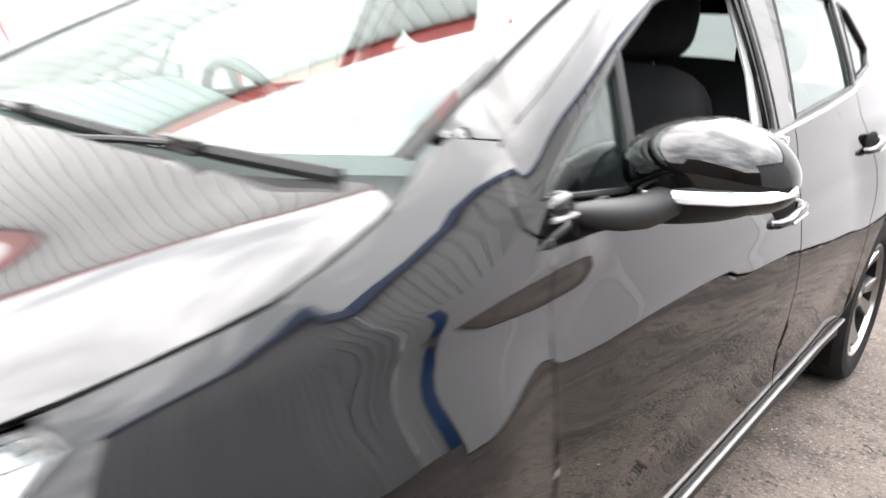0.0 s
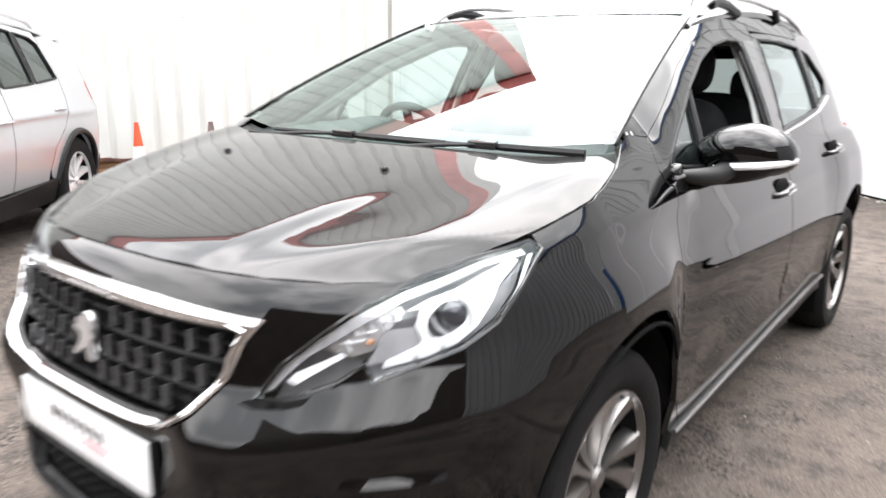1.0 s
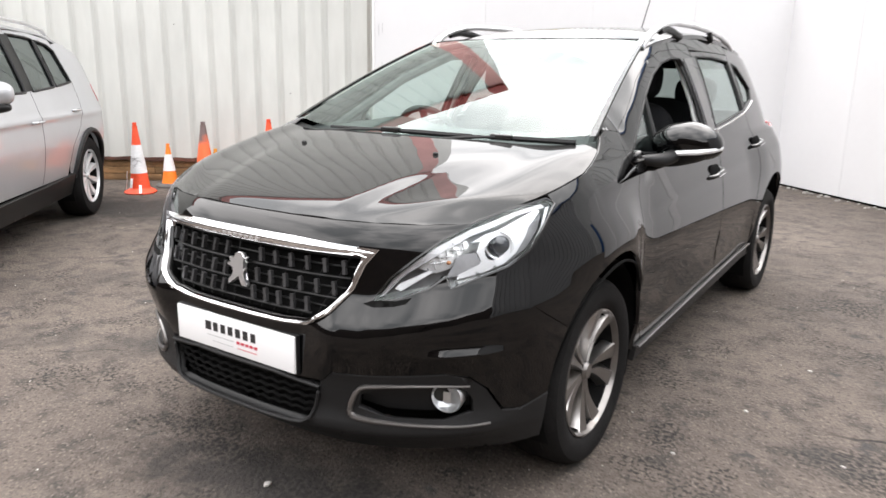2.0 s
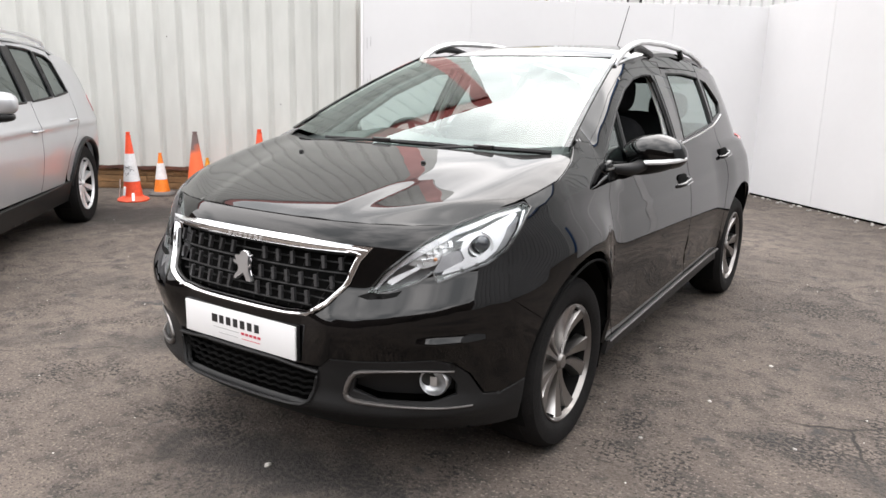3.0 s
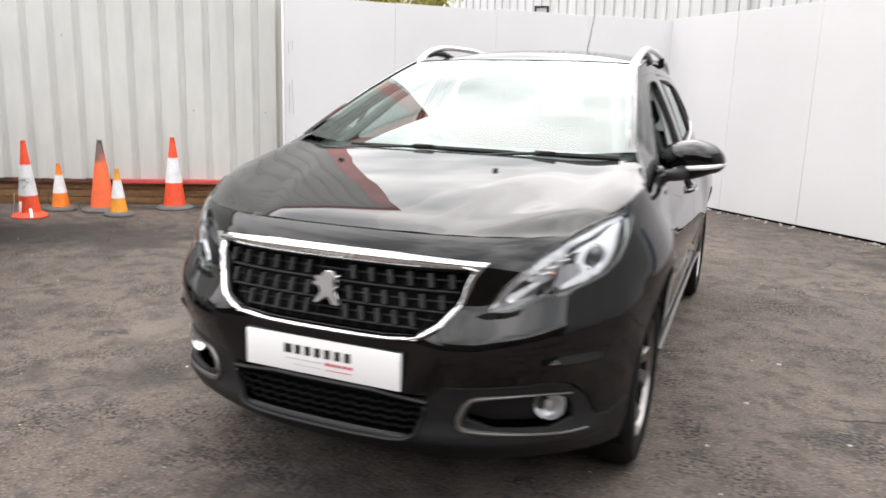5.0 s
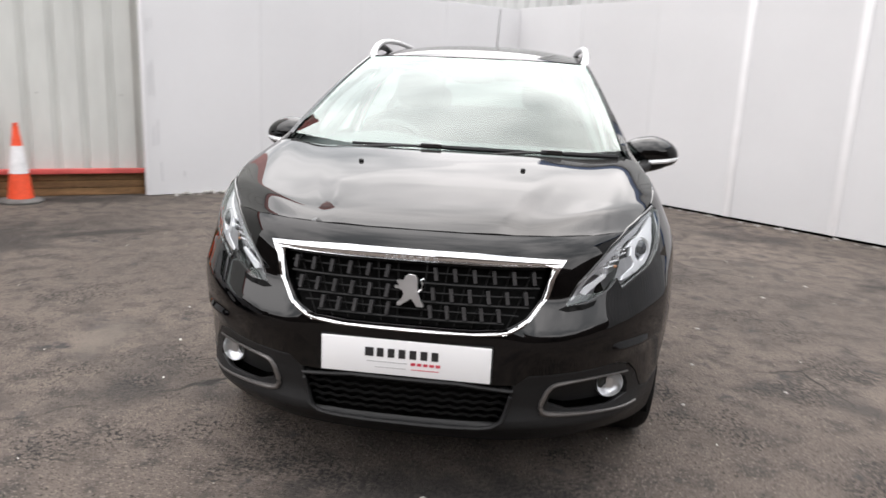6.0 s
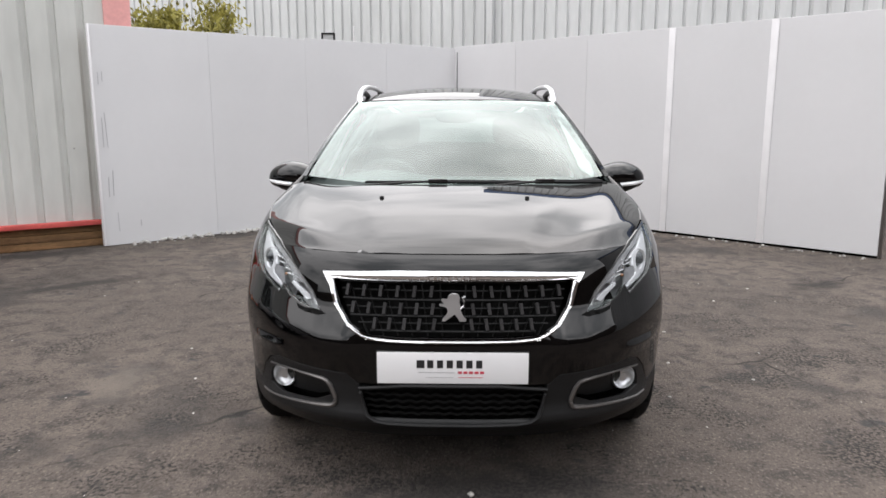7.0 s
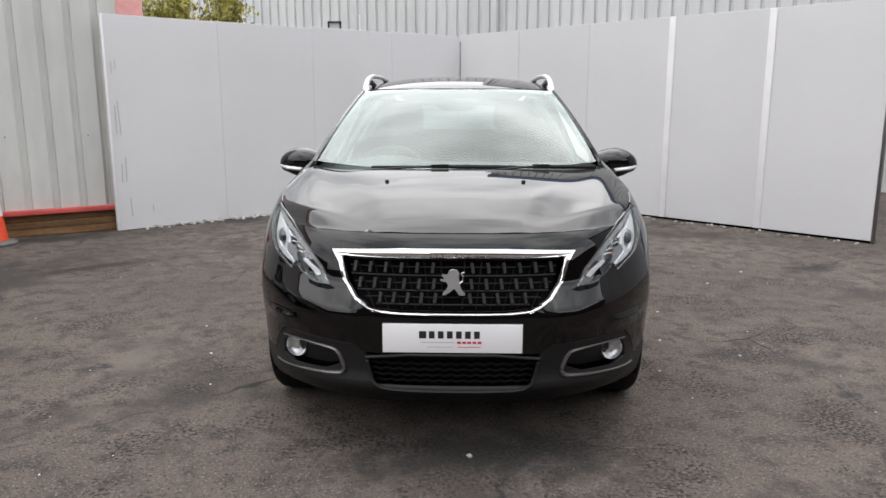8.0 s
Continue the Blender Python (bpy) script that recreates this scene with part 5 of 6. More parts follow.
tail_half = [(0.0, 1.40), (0.45, 1.38), (0.55, 1.2), (0.62, 1.0), (0.64, 0.8), (0.66, 0.35), (0.0, 0.30)]
rear_pane = [(-0.42, 1.34), (0.42, 1.34), (0.53, 1.06), (-0.53, 1.06)]
tailgate = panel("tailgate", both_ways(tail_half), hatch, PAINT, hatchback, 0.05, 0.02, [rear_pane])
panel("rear_window", rear_pane, hatch, TAIL_GLASS, tailgate, 0.08, 0.0, off=-0.008)
part("underbody", quick(block, (1.42, 3.5, 0.12), pose(0, 2.05, 0.27), 0.03), VOID, hatchback)
part("engine_block", quick(block, (1.0, 0.62, 0.55), pose(0, 0.62, 0.55), 0.05), VOID, hatchback)
part("bulkhead", quick(block, (1.36, 0.06, 0.70), pose(0, 1.0, 0.66), 0.02), VOID, hatchback)
part("aerial", quick(tube, [(0, 3.18, 1.50), (0, 3.26, 1.58), (0, 3.42, 1.83)], lambda t: 0.0048 - 0.0022 * t, 6), PLASTIC, hatchback, "thin black roof aerial")
part("aerial_foot", quick(blob, (0.02, 0.045, 0.018), pose(0, 3.18, 1.505)), PLASTIC, hatchback)

# black trim down both sides of the screen
for side in (1, -1):
    bm = bmesh.new()
    rows = [[bm.verts.new(Vector(screen(side * u, t)) + Vector((0, -0.004, 0.005))) for u in (0.99, 0.972 - 0.012 * (1 - t))] for t in np.linspace(0.0, 0.97, 15)]
    for a, b in zip(rows, rows[1:]):
        bm.faces.new((a[0], a[1], b[1], b[0]))
    bmesh.ops.solidify(bm, geom=list(bm.faces), thickness=0.004)
    part("screen_trim", bm, PAINT, hatchback, "gloss black windscreen edge trim")

# wipers
for x0, x1, kx in ((-0.40, 0.285, -0.075), (0.17, 0.655, 0.40)):
    def at(x, up):
        u = x / 0.712
        p = Vector(screen(u, up - 0.002 - 0.07 * u * u))
        return p + Vector((0, -0.005, 0.009))
    bm = bmesh.new()
    tube(bm, [at(x0 + (x1 - x0) * k / 10, 0.014 + 0.004 * math.sin(math.pi * k / 10)) for k in range(11)], lambda t: 0.0045 + 0.0030 * min(1, max(0, (t - (kx - x0) / (x1 - x0)) * 12)), 6, False, 1.4)
    wiper = part("wiper", bm, PLASTIC, hatchback, "black wiper")
    bm = bmesh.new()
    tube(bm, [at(x0 - 0.05, -0.02) + Vector((0, -0.008, -0.002)), at((x0 + kx) / 2, 0.002) + Vector((0, -0.006, 0.004)), at(kx, 0.014) + Vector((0, -0.004, 0.006))], lambda t: 0.006 - 0.001 * t, 8)
    part("wiper_arm", bm, PLASTIC, wiper)
    part("wiper_joint", quick(block, (0.085, 0.022, 0.022), Matrix.Translation(at(kx, 0.016) + Vector((0, -0.003, 0.004))), 0.006), GLOSS_PLASTIC, wiper)

# grille: chrome surround, dark mesh of bars with grey chips
frame_line = resample(rounded([on_x(x, z) for x, z in GRILLE], 1), 0.02)
ring = [Vector(skin(*p)) for p in frame_line]
grille = panel("grille", grille_s, skin, VOID, hatchback, 0.04, 0.0, off=-0.05, label="black grille with grey chips in a chrome surround")
OUTER = [(-0.458, 0.808), (-0.2, 0.820), (0.2, 0.820), (0.458, 0.808), (0.430, 0.765), (0.411, 0.70), (0.358, 0.637), (0.294, 0.593), (0.2, 0.585), (-0.2, 0.585), (-0.294, 0.593), (-0.358, 0.637), (-0.411, 0.70), (-0.430, 0.765)]
INNER = [(-0.420, 0.789), (-0.2, 0.788), (0.2, 0.788), (0.420, 0.789), (0.403, 0.703), (0.352, 0.643), (0.290, 0.600), (0.2, 0.592), (-0.2, 0.592), (-0.290, 0.600), (-0.352, 0.643), (-0.403, 0.703)]
panel("grille_surround", [on_x(x, z) for x, z in OUTER], skin, CHROME, grille, 0.012, 0.03, [[on_x(x, z) for x, z in INNER]], off=0.010, label="bright chrome surround")
mid_line = resample(rounded([on_x((a[0] + b[0]) / 2, (a[1] + b[1]) / 2) for a, b in zip(OUTER, INNER[:4] + [(0.400, 0.752)] + INNER[4:] + [(-0.400, 0.752)])], 1), 0.02)
part("surround_bead", quick(tube, [Vector(skin(*p)) + Vector((0, -0.010, 0)) for p in mid_line], 0.0034, 10, True), CHROME, grille)
brow = [Vector(skin(*on_x(-0.452 + 0.904 * k / 40, 0.8055 - 0.006 * abs(k / 20 - 1) ** 2.5))) + Vector((0, -0.008, 0)) for k in range(41)]
part("surround_brow", quick(tube, brow, lambda t: 0.003 + 0.0105 * (1 - abs(2 * t - 1) ** 3), 14, False, 1.25), CHROME, grille, "broad chrome upper bar", smooth=70)
brow_marks = bmesh.new()
for k in range(7):
    p = Vector(skin(*on_x(-0.072 + 0.024 * k, 0.802)))
    block(brow_marks, (0.013, 0.002, 0.007), Matrix.Translation(p + Vector((0, -0.0212, 0.0))))
part("brow_marks", brow_marks, SATIN, grille)
ROWS = ((0.752, 1.0, 6), (0.694, 0.945, 6), (0.643, 0.875, 5))
for z, reach in ((0.7795, 0.40), (0.752, 0.39), (0.7225, 0.385), (0.694, 0.372), (0.668, 0.355), (0.643, 0.325), (0.618, 0.285)):
    # deep bars at the rows' joints, thin ones through the chips
    deep = z in (0.7225, 0.668, 0.7795, 0.618)
    line = [Vector(skin(*on_x(-reach + 2 * reach * i / 20, z))) + Vector((0, 0.020 if deep else 0.026, 0)) for i in range(21)]
    part("grille_bar", quick(tube, line, 0.0042 if deep else 0.0028, 6), GRILLE_BLACK, grille)
for i in range(-7, 8):
    if i:
        x = 0.062 * (abs(i) - 0.5) + 0.013
        x = math.copysign(x, i)
        line = [Vector(skin(*on_x(x * f, z))) + Vector((0, 0.030, 0)) for z, f in ((0.785, 1.05), (0.752, 1.0), (0.694, 0.945), (0.643, 0.875), (0.60, 0.82)) if abs(x * f) < 0.415 - max(0, 0.72 - z) * 0.95]
        if len(line) > 1:
            part("grille_rib", quick(tube, line, 0.003, 6), GRILLE_BLACK, grille)
chip_mesh = bpy.data.meshes.new("grille_chip")
bm = bmesh.new()
outline = [(-0.0058, 0.020), (0.0058, 0.020), (0.0058, 0.004), (0.0042, 0.0), (0.0058, -0.004), (0.0052, -0.019), (-0.0052, -0.019), (-0.0058, -0.004), (-0.0042, 0.0), (-0.0058, 0.004)]
prism(bm, outline, 0.012, Matrix.Rotation(radians(90), 4, "X"))
bmesh.ops.recalc_face_normals(bm, faces=bm.faces)
bm.to_mesh(chip_mesh)
bm.free()
chip_mesh.materials.append(material("grey_grille_chip", (0.075, 0.075, 0.078), 0.32, 0.6, var=0.15, each=0.15))
for z, f, count in ROWS:
    for i in range(1, count + 1):
        for side in (1, -1):
            x = side * (0.0585 * i + 0.0155) * f
            p = Vector(skin(*on_x(x, z)))
            chip = new("grille_chip", chip_mesh)
            chip.parent = grille
            chip.matrix_local = Matrix.Translation(p + Vector((0, 0.016, 0))) @ Matrix.Rotation(math.atan2(x * 0.55, 1), 4, "Z") @ Matrix.Rotation(radians(-8), 4, "X") @ Matrix.Rotation(radians(-8 * side), 4, "Y")
# emblem: a plain bright shape
shape = [(-0.045, 0.004), (-0.047, 0.013), (-0.024, 0.010), (-0.041, 0.024), (-0.038, 0.031), (-0.018, 0.027), (-0.015, 0.042), (-0.003, 0.049), (0.016, 0.047), (0.025, 0.034), (0.021, 0.017), (0.028, -0.002),
         (0.026, -0.013), (0.033, -0.030), (0.047, -0.041), (0.045, -0.049), (0.023, -0.049), (0.019, -0.036), (0.006, -0.021), (-0.007, -0.036), (-0.021, -0.041), (-0.023, -0.048), (-0.037, -0.048), (-0.035, -0.037),
         (-0.021, -0.027), (-0.015, -0.013), (-0.020, 0.0), (-0.028, 0.002)]
p = Vector(skin(0, 0.703))
bm = quick(prism, shape, 0.014, Matrix.Translation(p + Vector((0, 0.006, 0))) @ Matrix.Rotation(radians(80), 4, "X"))
bmesh.ops.bevel(bm, geom=list(bm.edges), offset=0.0018, segments=1, affect="EDGES")
tube(bm, [p + Vector((0.026, -0.006, -0.002)), p + Vector((0.037, -0.006, 0.008)), p + Vector((0.038, -0.004, 0.024)), p + Vector((0.033, -0.003, 0.036)), p + Vector((0.043, -0.002, 0.040))], 0.0032, 6)
part("emblem", bm, SATIN, hatchback, "plain satin silver emblem shape")

# plate with the dealer's mark as plain bars
plate = part("number_plate", quick(block, (0.52, 0.008, 0.111), pose(0, -0.012, 0.4985, 0, 0, 0), 0.0025), PLATE, hatchback, "white plate with a dealer's mark as plain bars")
part("plate_holder", quick(block, (0.528, 0.016, 0.118), pose(0, -0.001, 0.497), 0.003), PLASTIC, plate)
for k in range(7):
    x = -0.110 + 0.0335 * k
    part("dark_bar", quick(block, (0.027 if k == 0 else 0.021, 0.001, 0.028), pose(x, -0.0164, 0.513)), INK, plate, smooth=0)
part("grey_bar", quick(block, (0.125, 0.001, 0.0025), pose(-0.055, -0.0164, 0.4835)), INK_GREY, plate)
for k in range(5):
    part("red_bar", quick(block, (0.014, 0.001, 0.0085), pose(0.025 + 0.019 * k, -0.0164, 0.4835)), INK_RED, plate)
part("grey_bar", quick(block, (0.095, 0.001, 0.002), pose(-0.045, -0.0164, 0.466)), INK_GREY, plate)
part("red_bar", quick(block, (0.085, 0.001, 0.002), pose(0.062, -0.0164, 0.466)), INK_RED, plate)

# lower intake: wavy slats
part("intake_backing", quick(block, (0.72, 0.02, 0.16), pose(0, 0.15, 0.36), 0.004), VOID, apron)
for side in (1, -1):
    part("intake_floor", quick(block, (0.40, 0.16, 0.008), pose(0.19 * side, 0.115, 0.284)), VOID, apron)
    part("intake_backing", quick(block, (0.02, 0.135, 0.145), pose(0.338 * side, 0.125, 0.366), 0.004), VOID, apron)
intake = panel("lower_intake", intake_s, skin, VOID, apron, 0.05, 0.0, off=-0.06)
for k in range(5):
    z = 0.318 + 0.0245 * k
    half = 0.285 + 0.045 * (z - 0.3) / 0.13
    bm = bmesh.new()
    tube(bm, [Vector(skin(*on_x(-half + 2 * half * i / 64, z + 0.004 * math.sin(i * 1.25)))) + Vector((0, 0.014, 0)) for i in range(65)], 0.0065, 6, False, 0.8)
    part("intake_slat", bm, VOID, intake)
intake_ring = [Vector(lip_skin(*p)) for p in resample(rounded(intake_s, 1), 0.03)]
part("intake_rim", quick(tube, [p + Vector((0, -0.002, 0)) for p in intake_ring], 0.007, 6, True), PLASTIC, intake)

# cabin
bm = bmesh.new()
rows = []
for x in np.linspace(-0.70, 0.70, 25):
    hood = 0.035 * math.exp(-((x + 0.36) / 0.17) ** 2)
    rows.append([bm.verts.new((x, y, z)) for y, z in ((0.98, 1.02), (1.12, 1.045 + hood * 0.4), (1.28, 1.05 + hood), (1.36, 1.02 + hood), (1.40, 0.95), (1.36, 0.80), (1.30, 0.62))])
for a, b in zip(rows, rows[1:]):
    for i in range(6):
        bm.faces.new((a[i], a[i + 1], b[i + 1], b[i]))
part("dashboard", bm, DASH, hatchback, "dark grey plastic dashboard")
aim = Matrix.Translation((-0.36, 1.50, 0.965)) @ Matrix.Rotation(radians(-66), 4, "X")
wheel_ob = part("steering_wheel", quick(tube, [aim @ Vector((0.175 * math.cos(a), 0.165 * math.sin(a), 0)) for a in (2 * math.pi * k / 36 for k in range(36))], 0.016, 8, True, 1.0, (0, 0.9, 0.4)), DASH, hatchback, "dark grey steering wheel")
for a in (0, 180, 270):
    part("wheel_spoke", quick(block, (0.15, 0.035, 0.014), aim @ Matrix.Rotation(radians(a), 4, "Z") @ pose(0.09, 0, 0), 0.005), DASH, wheel_ob)
part("wheel_boss", quick(blob, (0.062, 0.06, 0.025), aim), DASH, wheel_ob)


def seat(x, y, wide):
    bm = bmesh.new()
    blob(bm, (wide, 0.27, 0.085), pose(x, y, 0.55, 6), 4)
    base = part("seat_cushion", bm, FABRIC, hatchback, "charcoal fabric seat cushion", smooth=60)
    part("seat_back", quick(blob, (wide * 0.95, 0.085, 0.33), pose(x, y + 0.30, 0.83, -14), 4), FABRIC, base, smooth=60)
    return base


for x in (-0.36, 0.36):
    s_ = seat(x, 1.82, 0.25)
    part("headrest", quick(blob, (0.135, 0.06, 0.105), pose(x, 2.23, 1.265, -10), 3), FABRIC, s_, "charcoal fabric headrest", smooth=60)
    for d in (-0.05, 0.05):
        part("headrest_post", quick(tube, [(x + d, 2.19, 1.12), (x + d, 2.22, 1.20)], 0.006, 6), CHROME, s_)
bench = seat(0, 2.78, 0.62)
for x in (-0.40, 0.40):
    part("headrest", quick(blob, (0.12, 0.05, 0.085), pose(x, 3.14, 1.19, -10), 3), FABRIC, bench, smooth=60)
part("rear_shelf", quick(block, (1.2, 0.6, 0.03), pose(0, 3.6, 1.0), 0.01), FABRIC, hatchback)
part("cabin_floor", quick(block, (1.36, 2.9, 0.04), pose(0, 2.4, 0.36)), VOID, hatchback)
part("rear_mirror", quick(blob, (0.11, 0.018, 0.035), pose(0, 1.60, 1.345)), DASH, hatchback)


# ---- traffic cones ----
def cone(at, high, wide, bands, foot_mat, foot, label, lean=0.0, turn=0.0):
    """A traffic cone: hollow tapered body in coloured bands on a foot."""
    ob = thing("traffic_cone", label, "traffic cone", Matrix.Translation((at[0], at[1], 0)) @ Matrix.Rotation(radians(turn), 4, "Z") @ Matrix.Rotation(radians(lean), 4, "X"), group="cones by the clad wall")
    r0, r1 = wide, wide * 0.22
    z0 = 0.035
    for a, b, mat in bands:
        za, zb = z0 + (high - z0) * a, z0 + (high - z0) * b
        ra, rb = r0 + (r1 - r0) * a, r0 + (r1 - r0) * b
        grow = 0.003 if mat is CONE_WHITE else 0.0
        pts = [(ra - 0.008, za), (ra + grow, za), (rb + grow, zb), (rb - 0.008, zb)]
        part("sleeve" if mat is CONE_WHITE else "cone_band", quick(lathe, pts, 28), mat, ob)
    part("tip_rim", quick(lathe, [(r1 + 0.004, high - 0.012), (r1 + 0.004, high), (r1 - 0.007, high), (r1 - 0.007, high - 0.02)], 24), bands[-1][2], ob)
    part("tip_nozzle", quick(lathe, [(r1 * 0.86, high - 0.004), (r1 * 0.86, high + 0.016), (r1 * 0.96, high + 0.020), (r1 * 0.92, high + 0.034), (r1 * 0.6, high + 0.034), (r1 * 0.55, high)], 24), bands[-1][2], ob)
    if foot == "skirt":
        bm = quick(lathe, [(0.0, 0.0), (wide * 1.56, 0.0), (wide * 1.60, 0.014), (wide * 1.48, 0.030), (wide * 1.14, 0.042), (wide * 0.98, 0.060), (wide * 0.92, 0.090), (0.0, 0.090)], 10)
    else:
        bm = quick(lathe, [(0.0, 0.0), (wide * 1.65, 0.0), (wide * 1.68, 0.018), (wide * 1.5, 0.036), (wide * 0.9, 0.045), (0.0, 0.045)], 32)
    part("cone_foot", bm, foot_mat, ob)
    return ob


first = cone((-5.25, 3.14), 0.695, 0.102, ((0, 0.27, CONE_RED), (0.27, 0.71, CONE_WHITE), (0.71, 1, CONE_RED)), CONE_RED, "skirt", "red and white traffic cone with scribbled sleeve and flared foot", lean=1.5, turn=20)
# scraps of white tape and dark scribbles on the first cone
for x, y, z, rx, rz, n in ((0.085, -0.115, 0.060, 40, 35, 0.11), (-0.02, -0.108, 0.115, 75, 5, 0.10), (-0.118, -0.055, 0.10, 80, -60, 0.13), (-0.112, -0.045, 0.19, 84, -65, 0.07)):
    bm = quick(block, (0.026, n, 0.003), pose(x, y, z, rx, 0, rz), 0.001)
    part("tape_scrap", bm, CONE_WHITE, first, "torn white tape")
for za, zb, a0, a1 in ((0.30, 0.38, -150, -60), (0.36, 0.37, -140, -40), (0.38, 0.33, -120, -30), (0.27, 0.35, -95, -45), (0.31, 0.29, -155, -70)):
    line = []
    for k in range(9):
        z, a = za + (zb - za) * k / 8 + 0.006 * math.sin(k * 2.1), radians(a0 + (a1 - a0) * k / 8)
        r_ = 0.102 * (1 - 0.78 * (z - 0.035) / 0.66) + 0.0045
        line.append((r_ * math.cos(a), r_ * math.sin(a), z))
    part("scribble", quick(tube, line, 0.0015, 4), INK, first, "dark scribbled line")
cone((-5.36, 3.58), 0.440, 0.088, ((0, 0.36, CONE_ORANGE), (0.36, 0.80, CONE_WHITE), (0.80, 1, CONE_ORANGE)), CONE_FOOT, "round", "small orange and white traffic cone on a grey foot")
cone((-5.00, 3.78), 0.685, 0.122, ((0, 1, CONE_BURNT),), CONE_FOOT, "round", "faded orange-red traffic cone with a blackened tip")
cone((-4.65, 3.65), 0.430, 0.086, ((0, 0.36, CONE_YELLOW), (0.36, 0.80, CONE_WHITE), (0.80, 1, CONE_YELLOW)), CONE_FOOT, "round", "small yellow and white traffic cone on a grey foot")
cone((-4.52, 4.28), 0.715, 0.115, ((0, 0.36, CONE_RED), (0.36, 0.74, CONE_WHITE), (0.74, 1, CONE_RED)), CONE_FOOT, "round", "orange-red and white traffic cone on a grey foot")


# ---- the silver estate car beside the cones ----
# its own measures: x to its left side, y from nose to tail
S_HALF = Line((0.2, 0.80), (0.35, 0.845), (0.55, 0.885), (0.72, 0.900), (0.88, 0.890), (0.98, 0.865), (1.06, 0.835))
silver = thing("silver_car", "silver estate car with dark lower cladding, parked", "car", Matrix.Translation((-2.772, -0.957, 0)) @ Matrix.Rotation(radians(43), 4, "Z"))


def s_side(y, z):
    if z > 1.06:
        x = 0.835 - 0.36 * (z - 1.06) - 0.12 * (z - 1.06) ** 2
    else:
        x = S_HALF(z)
    x += 0.012 * math.exp(-((z - 0.90) / 0.03) ** 2) * (z < 1.05)
    x *= math.sqrt(max(0.0, 1 - max(0.0, (y - 3.50) / 1.08) ** 3.4)) * math.sqrt(max(0.0, 1 - 0.45 * max(0.0, (1.1 - y) / 1.1) ** 3.0))
    return (x, y, z)


S_HEART = (0, 2.1, 0.7)
s_arch_f, s_arch_r = arch(0.88, 0.40, 172, 8, 0.35), arch(3.485, 0.40, 172, 8, 0.35)
S_CUT = [(2.55, 1.50), (2.48, 1.15), (2.44, 0.9), (2.42, 0.5)]
S_CUT2 = [(3.40, 1.455), (3.445, 1.15), (3.40, 0.98), (3.27, 0.80), (3.06, 0.66), (2.97, 0.5)]
s_front_glass = [(1.30, 1.085), (1.52, 1.25), (1.80, 1.40), (2.10, 1.485), (2.44, 1.50), (2.38, 1.09)]
s_rear_glass = [(2.52, 1.095), (2.58, 1.50), (2.90, 1.49), (3.02, 1.478), (2.985, 1.118)]
s_quarter_glass = [(3.03, 1.12), (3.07, 1.472), (3.28, 1.445), (3.36, 1.40), (3.405, 1.15)]
for mirror in (False, True):
    sx = -1 if mirror else 1
    panel("front_wing", [(0.02, 0.45)] + [p for p in s_arch_f] + [(1.30, 0.40), (1.28, 0.6), (1.22, 0.95), (1.15, 1.06), (0.6, 1.0), (0.05, 0.80)], s_side, SILVER, silver, 0.05, 0.0, mirror=mirror, heart=S_HEART)
    fd = panel("front_door", [(1.306, 0.42), (1.286, 0.6), (1.226, 0.95), (1.16, 1.06), (1.45, 1.26), (1.75, 1.43), (2.08, 1.525), (2.54, 1.54)] + [(y - 0.004, z) for y, z in S_CUT] + [(2.40, 0.42)], s_side, SILVER, silver, 0.04, 0.0,
               [s_front_glass], mirror=mirror, heart=S_HEART)
    rd = panel("rear_door", [(y + 0.004, z) for y, z in S_CUT[::-1]] + [(2.548, 1.54), (3.0, 1.525), (3.38, 1.49)] + [(y - 0.004, z) for y, z in S_CUT2] + [(2.95, 0.42), (2.41, 0.42)], s_side, SILVER, silver, 0.04, 0.0,
               [s_rear_glass, s_quarter_glass], mirror=mirror, heart=S_HEART)
    panel("rear_quarter", [(y + 0.004, z) for y, z in S_CUT2[::-1]] + [(3.6, 1.47), (3.95, 1.38), (4.15, 1.20), (4.32, 1.0), (4.42, 0.75), (4.42, 0.50), (3.95, 0.44)] + s_arch_r[::-1] + [(3.0, 0.44)], s_side, SILVER, silver, 0.04, 0.0, mirror=mirror, heart=S_HEART)
    panel("window_pane", s_front_glass, s_side, DARK_GLASS, fd, 0.06, 0, off=-0.008, mirror=mirror, heart=S_HEART, label="dark tinted window")
    panel("window_pane", s_rear_glass, s_side, DARK_GLASS, rd, 0.06, 0, off=-0.008, mirror=mirror, heart=S_HEART, label="dark tinted window")
    panel("window_pane", s_quarter_glass, s_side, DARK_GLASS, rd, 0.06, 0, off=-0.008, mirror=mirror, heart=S_HEART, label="dark tinted window")
    for loop in (s_front_glass, s_rear_glass, s_quarter_glass):
        part("window_seal", quick(tube, [(sx * s_side(y, z)[0], y, z) for y, z in (tuple(q) for q in resample(loop, 0.08))], 0.010, 6, True), PLASTIC, silver)
    panel("inner_skin", [(1.30, 0.45), (1.25, 0.80), (0.6, 0.80), (0.6, 0.95), (1.2, 1.04), (3.6, 1.07), (4.1, 0.95), (4.1, 0.80), (3.0, 0.80), (2.92, 0.45)], s_side, VOID, silver, 0.08, 0, off=-0.018, mirror=mirror, heart=S_HEART)
    panel("side_cladding", [(1.30, 0.36), (1.29, 0.39), (2.42, 0.40), (3.08, 0.42), (3.07, 0.25), (1.31, 0.24)], lambda y, z: (s_side(y, z)[0] + 0.018, y, z), GRILLE_BLACK, silver, 0.06, 0.03, mirror=mirror, heart=S_HEART, label="black plastic side cladding")
